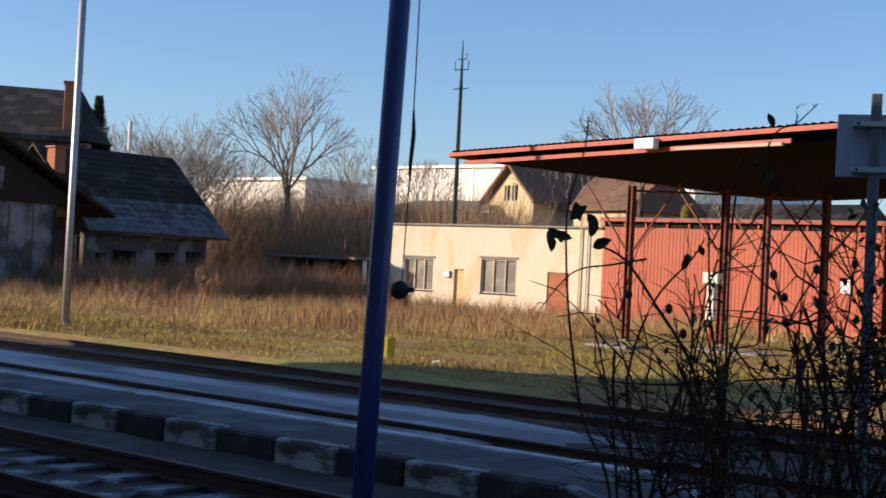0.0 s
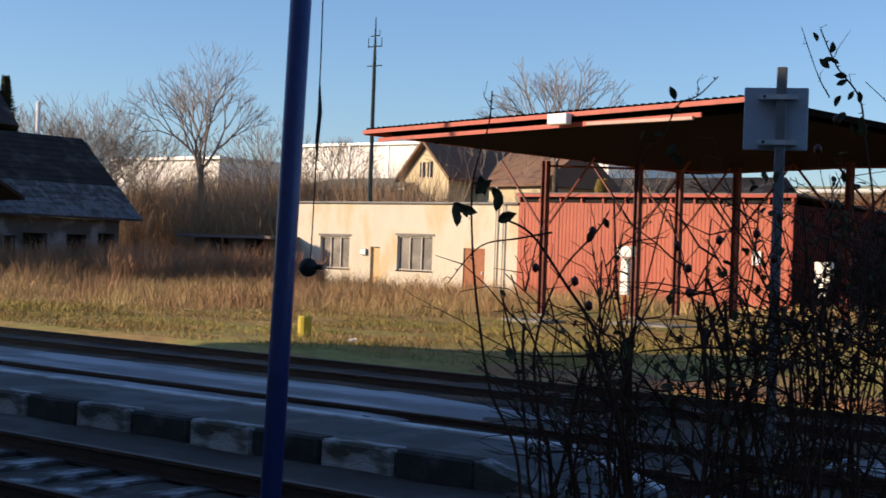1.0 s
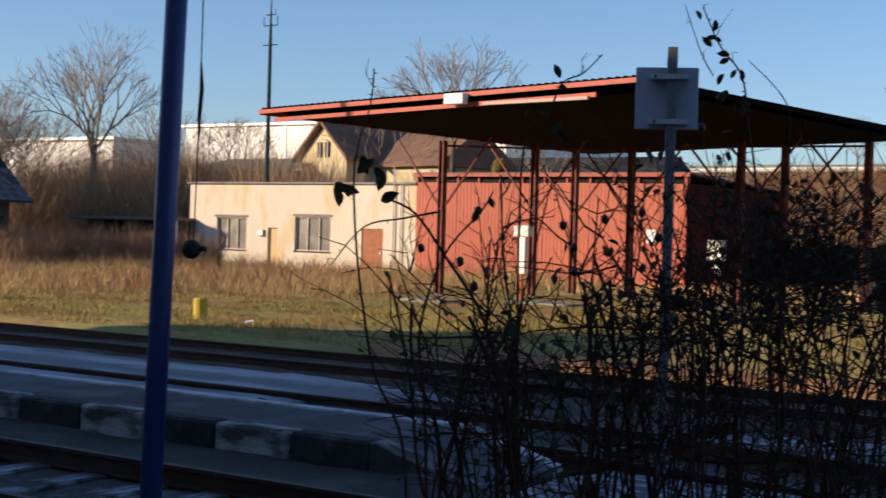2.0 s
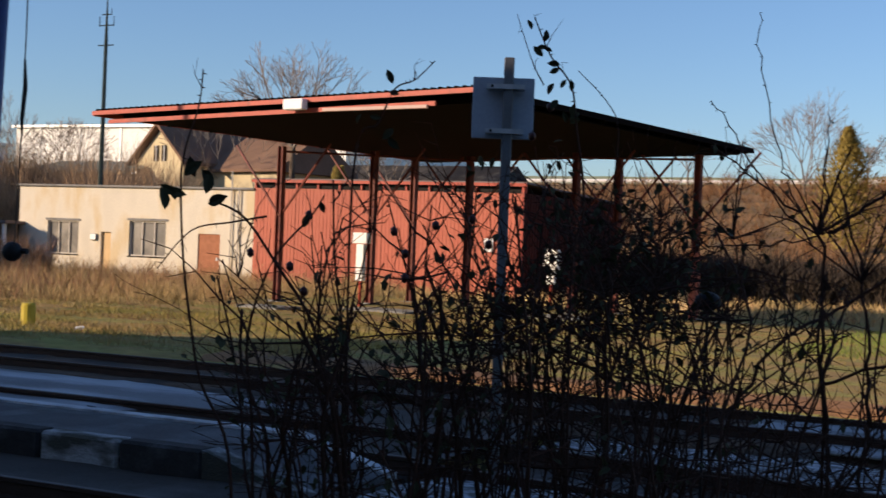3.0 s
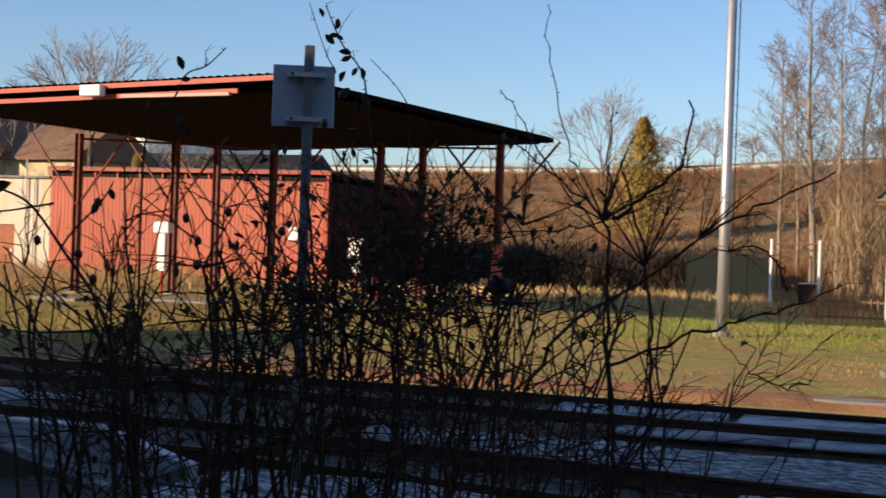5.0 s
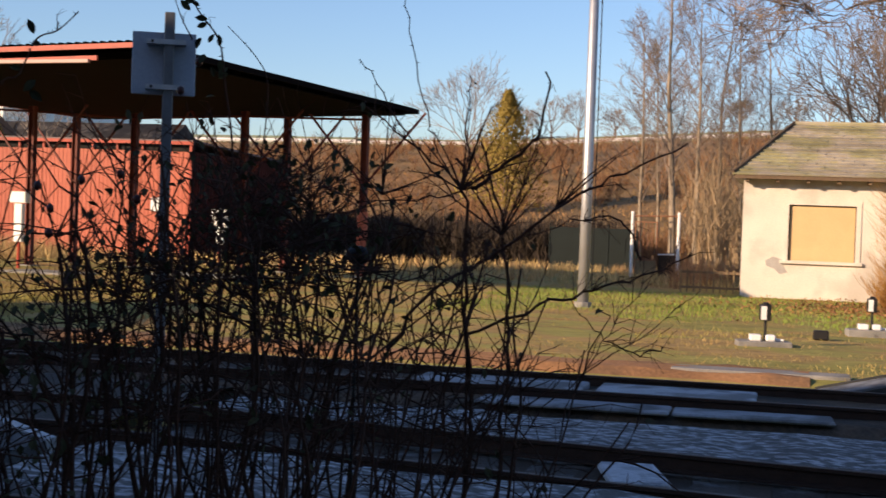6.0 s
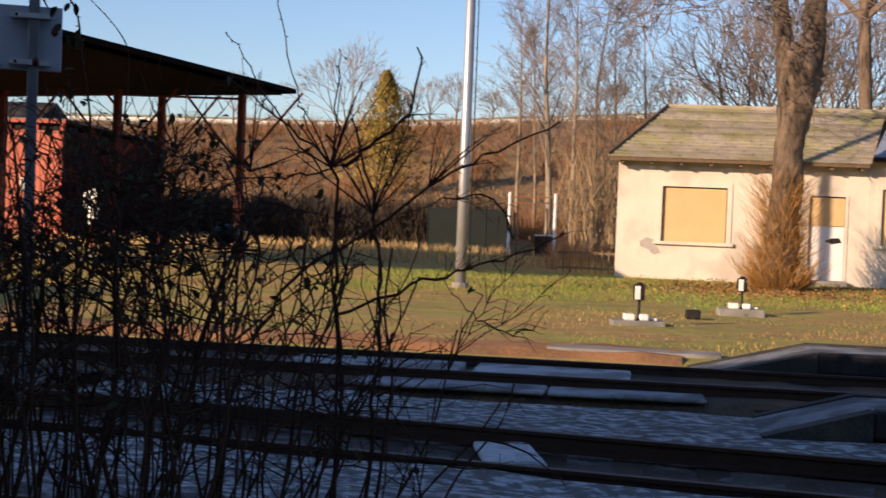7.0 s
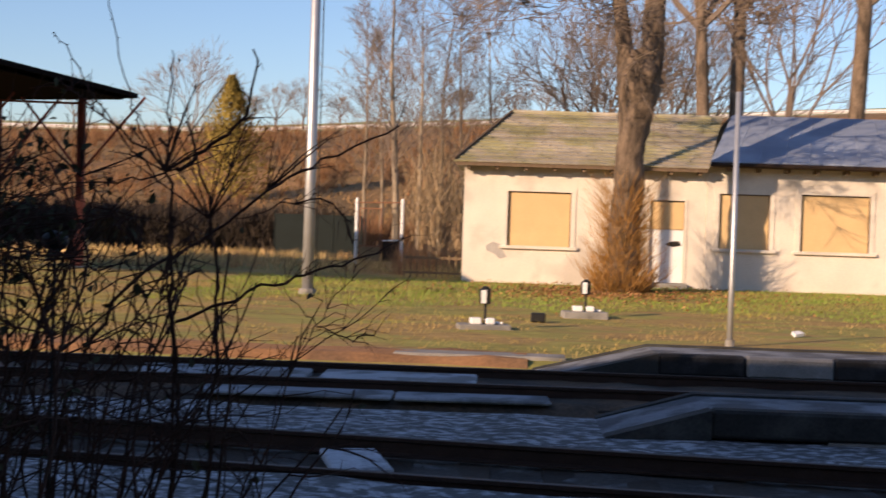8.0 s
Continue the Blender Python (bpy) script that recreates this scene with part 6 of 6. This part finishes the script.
def bough(parent, name, tw, leafage, foot, tip, r, sides, leafy, start=0.4, sway=0.08):
    """A crooked stem from the soil with side shoots, finer twigs on those, and sprigs of leaves."""
    n = 8
    bow = Vector((random.gauss(0, sway), random.gauss(0, 0.05), 0))
    spots = []
    for k in range(n + 1):
        u = k / n
        spots.append(foot.lerp(tip, u) + bow * math.sin(u * math.pi) + Vector((random.gauss(0, 0.017), random.gauss(0, 0.014), random.gauss(0, 0.008))) * (0 if k == 0 else 1))
    pts = smooth_path(spots, 3)
    f = Form()
    thorny(f, pts, r, r * 0.38, 0.05)
    part(name, f, M_CANE, parent)
    for _ in range(sides):
        u = random.uniform(start, 0.98)
        i = min(len(pts) - 2, int(u * (len(pts) - 1)))
        along = (pts[i + 1] - pts[i]).normalized()
        out = along.cross(Vector((random.gauss(0, 1), random.gauss(0, 1), random.gauss(0, 1)))).normalized()
        way = (along * random.uniform(0.1, 0.9) + out + Vector((0, 0, random.uniform(-0.15, 0.35)))).normalized()
        ln = random.uniform(0.10, 0.48) * (1.3 - 0.6 * u)
        shoot, q = [pts[i]], pts[i].copy()
        for k in range(4):
            way = (way + Vector((random.gauss(0, 0.2), random.gauss(0, 0.2), random.gauss(0.03, 0.2)))).normalized()
            q = q + way * ln / 4
            shoot.append(q.copy())
        r2 = min(r * 0.6, random.uniform(0.0017, 0.0040))
        tw.tube(shoot, [r2 * (1 - 0.16 * k) for k in range(5)], 4, False)
        for k in range(1, 5):
            if random.random() < 0.75:
                e = (way + Vector((random.gauss(0, 0.9), random.gauss(0, 0.9), random.gauss(0.1, 0.8)))).normalized()
                end = shoot[k] + e * random.uniform(0.02, 0.09)
                tw.tube([shoot[k], end], [r2 * 0.6, 0.0008], 3, False)
                if random.random() < leafy:
                    leafage.sprig(end, random.randint(1, 3), 0.012, 0.018, 0.036)
        if random.random() < leafy:
            leafage.sprig(shoot[-1], random.randint(1, 4), 0.016, 0.020, 0.040)


def rose_bush():
    t = thing("rose_bush", pose(0, 0, 0), "dark wild rose bush with thorny canes, few leaves and hips", "bush")
    named = [
        (3.15, 0.0035, [(-37.4, 6.9), (-37.5, 5.5), (-38.0, 3.6), (-38.1, 2.1), (-37.9, -0.7), (-37.5, -3.4), (-37.0, -5.7), (-35.8, -8.5)]),
        (3.3, 0.0055, [(-36.7, 1.6), (-35.5, 1.0), (-34.1, -0.9), (-32.7, -3.0), (-31.9, -5.6), (-31.1, -8.4)]),
        (3.3, 0.004, [(-32.3, 2.1), (-32.8, 1.2), (-34.3, -0.7), (-35.2, -3.8), (-34.9, -7.1)]),
        (3.4, 0.0035, [(-24.0, 9.6), (-23.3, 8.1), (-22.4, 6.9), (-22.1, 5.1), (-21.7, 2.1), (-22.1, -1.4)]),
        (3.6, 0.002, [(-24.7, 9.7), (-24.0, 7.8), (-23.5, 6.9)]),
        (3.7, 0.0025, [(-22.1, 7.5), (-20.9, 6.3), (-20.4, 5.2), (-20.5, 2.9), (-20.9, 0.0)]),
        (3.4, 0.003, [(-28.0, 7.7), (-28.8, 6.9), (-29.6, 6.5), (-30.2, 5.1), (-31.2, 2.7)]),
        (3.4, 0.003, [(-38.9, -1.2), (-37.6, 0.4), (-36.0, 0.8), (-34.6, 1.1)]),
    ]
    tw = Form()
    for reach, r, path in named:
        spots = [rise(a, u, reach) for a, u in path][::-1]
        if r > 0.0028 and len(path) != 4:
            spots = [polar(path[-1][0] + 0.6, reach, 0.2), rise(path[-1][0] + 0.3, -14.0, reach), *spots]
        pts = smooth_path(spots)
        f = Form()
        thorny(f, pts, r * (1.25 if len(spots) > len(path) else 1.0), r * 0.45)
        part("cane", f, M_CANE, t)
        twigs(tw, pts, 2 if r < 0.0031 else 4, 0.05, 0.0012)
    for p in ((-38.7, 1.2), (-38.5, 2.0), (-38.0, 2.6), (-37.3, 2.9), (-38.9, 2.2), (-37.1, 1.9), (-37.0, 1.5), (-38.3, 1.6), (-37.8, 3.4)):
        leaf(t, rise(p[0], p[1], 3.1), random.uniform(0.95, 1.35), True)
    for k in range(15):
        a, u = -23.9 + 0.13 * k + (0.28 if k % 2 else -0.28) + random.uniform(-0.12, 0.12), 9.0 - 0.26 * k + random.uniform(-0.15, 0.15)
        leaf(t, rise(a, u, 3.4), random.uniform(0.55, 0.9), True)
    for p in ((-29.7, 6.7), (-29.4, 6.3), (-30.1, 5.3), (-29.6, 4.9), (-29.8, 4.5), (-32.9, 1.3), (-32.5, 1.8), (-31.1, 5.0)):
        leaf(t, rise(p[0], p[1], 3.4), random.uniform(0.7, 1.0), True)
    hips = ((-32.9, 1.2), (-33.6, -0.9), (-35.2, -0.4), (-33.0, -1.9), (-29.4, 0.7), (-28.9, -0.2), (-28.9, -1.2), (-27.7, 1.0), (-26.2, 1.3), (-23.9, 4.8), (-23.2, 6.0), (-25.5, 0.3))
    for a, u in hips:
        part("rose_hip", HIP, M_HIP, t, at=rise(a, u, 3.4 + random.uniform(-0.1, 0.2)))
    leafage = Foliage()
    for k in range(28):
        a0 = random.uniform(-33.5, -17.0) if k % 3 == 0 else random.gauss(-27.0, 3.6)
        d0 = random.uniform(3.2, 4.4)
        up = bush_top(a0) - abs(random.gauss(0, 2.2))
        foot = polar(a0 * 0.93 - 1.6 + random.gauss(0, 0.5), d0, 0.2)
        tip = rise(max(-36.0, a0 + random.gauss(0, 2.2)), max(up, -5.0), d0 + random.uniform(-0.15, 0.15))
        bough(t, "cane", tw, leafage, foot, tip, random.uniform(0.007, 0.0125), 9, 0.24 if a0 < -20 else 0.06, 0.6)
    # long arching canes that cross one another over the dense part
    for k in range(42):
        a0, d0 = random.uniform(-34.0, -20.0), random.uniform(3.2, 4.3)
        a1 = a0 + random.choice((-1, 1)) * random.uniform(1.0, 7.0)
        tip = rise(min(-15.0, max(-36.5, a1)), random.uniform(-1.5, 2.8) - (1.8 if a1 < -33 else 0.0), d0 + random.uniform(-0.2, 0.2))
        bough(t, "cane", tw, leafage, polar(a0, d0, 0.2), tip, random.uniform(0.0042, 0.0075), 7, 0.12, 0.62, 0.18)
    for k in range(17):
        a0, d0 = random.gauss(-20.2, 1.7), random.uniform(3.5, 4.2)
        foot, tip = polar(a0 - 1, d0, 0.2), rise(a0 + random.gauss(0, 0.7), random.uniform(0.6, 3.6) - 0.4 * abs(a0 + 19.6), d0)
        bough(t, "cane", tw, leafage, foot, tip, random.uniform(0.003, 0.005), 15, 0.25, 0.82)
    tagged(part("foliage", leafage.mesh("foliage"), M_FOLIAGE, t, "small dark withered leaves"), kind="stuff")
    tagged(part("undergrowth", tw.mesh("undergrowth"), M_CANE, t, "dense tangle of dark twigs"), kind="stuff")


def thorn_shrub():
    t = thing("thorn_shrub", pose(0, 0, 0), "dark leafless thorny shrub with radiating branches", "bush")
    named = [
        (4.4, 0.003, [(-14.9, 9.9), (-14.7, 7.6), (-13.9, 4.4), (-13.4, 2.8), (-12.3, 1.2)]),
        (4.15, 0.007, [(-11.9, 1.2), (-10.5, 2.4), (-9.2, 3.6), (-9.0, 6.1)]),
        (4.6, 0.008, [(-16.5, -10.2), (-15.4, -6.2), (-13.4, -2.9), (-11.0, -1.5), (-8.4, 0.6), (-6.2, 1.9), (-3.1, 3.4)]),
        (4.15, 0.009, [(-12.4, 2.5), (-12.1, 0.1), (-11.9, -3.9), (-11.6, -7.6), (-11.7, -10.3)]),
        (4.3, 0.008, [(-11.5, 3.3), (-10.6, -0.6), (-10.2, -3.8), (-10.3, -7.5), (-10.4, -10.3)]),
        (4.6, 0.006, [(-11.9, -4.8), (-9.0, -3.5), (-6.7, -2.7), (-4.4, -1.9), (-2.8, -1.1)]),
        (4.2, 0.004, [(-12.3, 1.2), (-14.7, 3.2), (-16.5, 4.7)]),
        (4.2, 0.003, [(-12.3, 1.1), (-14.2, 0.8), (-17.0, 0.8), (-19.8, 2.2)]),
        (4.0, 0.003, [(-16.8, 6.6), (-15.7, 5.1), (-14.3, 3.0), (-12.5, 0.8)]),
        (3.9, 0.003, [(-12.0, 5.9), (-12.1, 4.0), (-12.2, 1.2)]),
        (4.3, 0.003, [(-10.6, -0.6), (-9.6, 2.0), (-9.0, 3.9)]),
        (4.2, 0.006, [(-11.0, -2.6), (-13.5, -5.5), (-15.5, -8.5), (-16.2, -10.3)]),
        (4.5, 0.004, [(-9.6, -0.6), (-7.2, 0.3), (-5.6, 0.1), (-4.9, -1.5)]),
        (4.4, 0.003, [(-7.6, -3.2), (-6.3, -4.6), (-5.0, -5.2), (-3.9, -5.0)]),
        (4.4, 0.003, [(-8.0, -9.8), (-6.8, -6.0), (-5.5, -3.6), (-4.2, -1.9)]),
        (4.4, 0.003, [(-9.5, -9.5), (-7.0, -6.3), (-4.2, -4.1), (-2.4, -2.6)]),
    ]
    tw = Form()
    for reach, r, path in named:
        spots = [rise(a, u, reach + 0.06 * math.sin(a)) for a, u in path]
        if path[-1][1] < -9:
            spots.append(polar(path[-1][0] - 0.6, reach, 0.2))
        if path[0][1] < -9:
            spots.insert(0, polar(path[0][0] - 0.6, reach, 0.2))
        pts = smooth_path(spots)
        pts = [p + Vector((random.gauss(0, 0.006), random.gauss(0, 0.004), random.gauss(0, 0.006))) for p in pts]
        f = Form()
        thick_first = path[0][1] < path[-1][1]
        thorny(f, pts, r if thick_first else r * 0.45, r * 0.4 if thick_first else r, 0.08)
        part("branch", f, M_CANE, t)
        twigs(tw, pts, 0 if path[0][1] > 5 or path[-1][1] > 5 else 12, 0.12, 0.0015)
        twigs(tw, pts, 0 if r < 0.0031 else 14, 0.035, 0.0018)
    leafage = Foliage()
    for k in range(44):
        a0 = random.gauss(-16.0, 3.2)
        d0 = random.uniform(3.8, 4.7)
        a1 = a0 + random.gauss(1.8, 3.0)
        up = bush_top(a1) - abs(random.gauss(0, 2.4))
        bough(t, "branch", tw, leafage, polar(a0 - 2.0, d0, 0.2), rise(a1, max(up, -8.0), d0 + random.uniform(-0.2, 0.2)), random.uniform(0.0045, 0.009), 7, 0.03, 0.5, 0.12)
    tagged(part("foliage", leafage.mesh("foliage"), M_FOLIAGE, t, "few dark withered leaves"), kind="stuff")
    for a0, u0, d0, n in ((-12.3, 1.2, 4.15, 13), (-10.6, -0.6, 4.3, 10), (-15.6, 0.9, 4.25, 6), (-8.4, 0.6, 4.6, 6)):
        for k in range(n):
            ang, ln = radians(random.uniform(-70, 75)), random.uniform(1.5, 4.5)
            pts = smooth_path([rise(a0, u0, d0), rise(a0 + 0.5 * ln * math.sin(ang), u0 + 0.55 * ln * math.cos(ang), d0), rise(a0 + ln * math.sin(ang), u0 + ln * math.cos(ang) + random.uniform(-0.4, 0.4), d0 + random.uniform(-0.15, 0.15))], 4)
            f = Form()
            thorny(f, pts, random.uniform(0.0022, 0.0042), 0.001, 0.08)
            part("branch", f, M_CANE, t)
            twigs(tw, pts, 2, 0.09, 0.0012)
    tagged(part("twigwork", tw.mesh("twigwork"), M_CANE, t), kind="stuff")
    for a, u in ((-13.6, 2.9), (-13.2, 1.9), (-10.2, -5.3), (-9.3, -0.9), (-12.0, 5.7), (-9.9, 0.6)):
        leaf(t, rise(a, u, 4.2), 0.55)


rose_bush()
thorn_shrub()
# dark ball of unknown kind; the stake is added to hold it up
w2 = thing("wire_weight", pose(-1.202, 4.06, 0.2), "black ball on an added thin stake", "weight")
bm_ = bmesh.new()
bmesh.ops.create_uvsphere(bm_, u_segments=16, v_segments=10, radius=0.04)
for v_ in bm_.verts:
    v_.co.z *= 0.75
me_ = bpy.data.meshes.new("ball")
bm_.to_mesh(me_)
bm_.free()
me_.shade_smooth()
part("ball", me_, M_BLACK, w2, at=(0, 0, 1.477))
part("stake", Form().tube([(0, 0, 0), (0, 0, 1.47)], 0.005, 6), M_BLACK, w2)
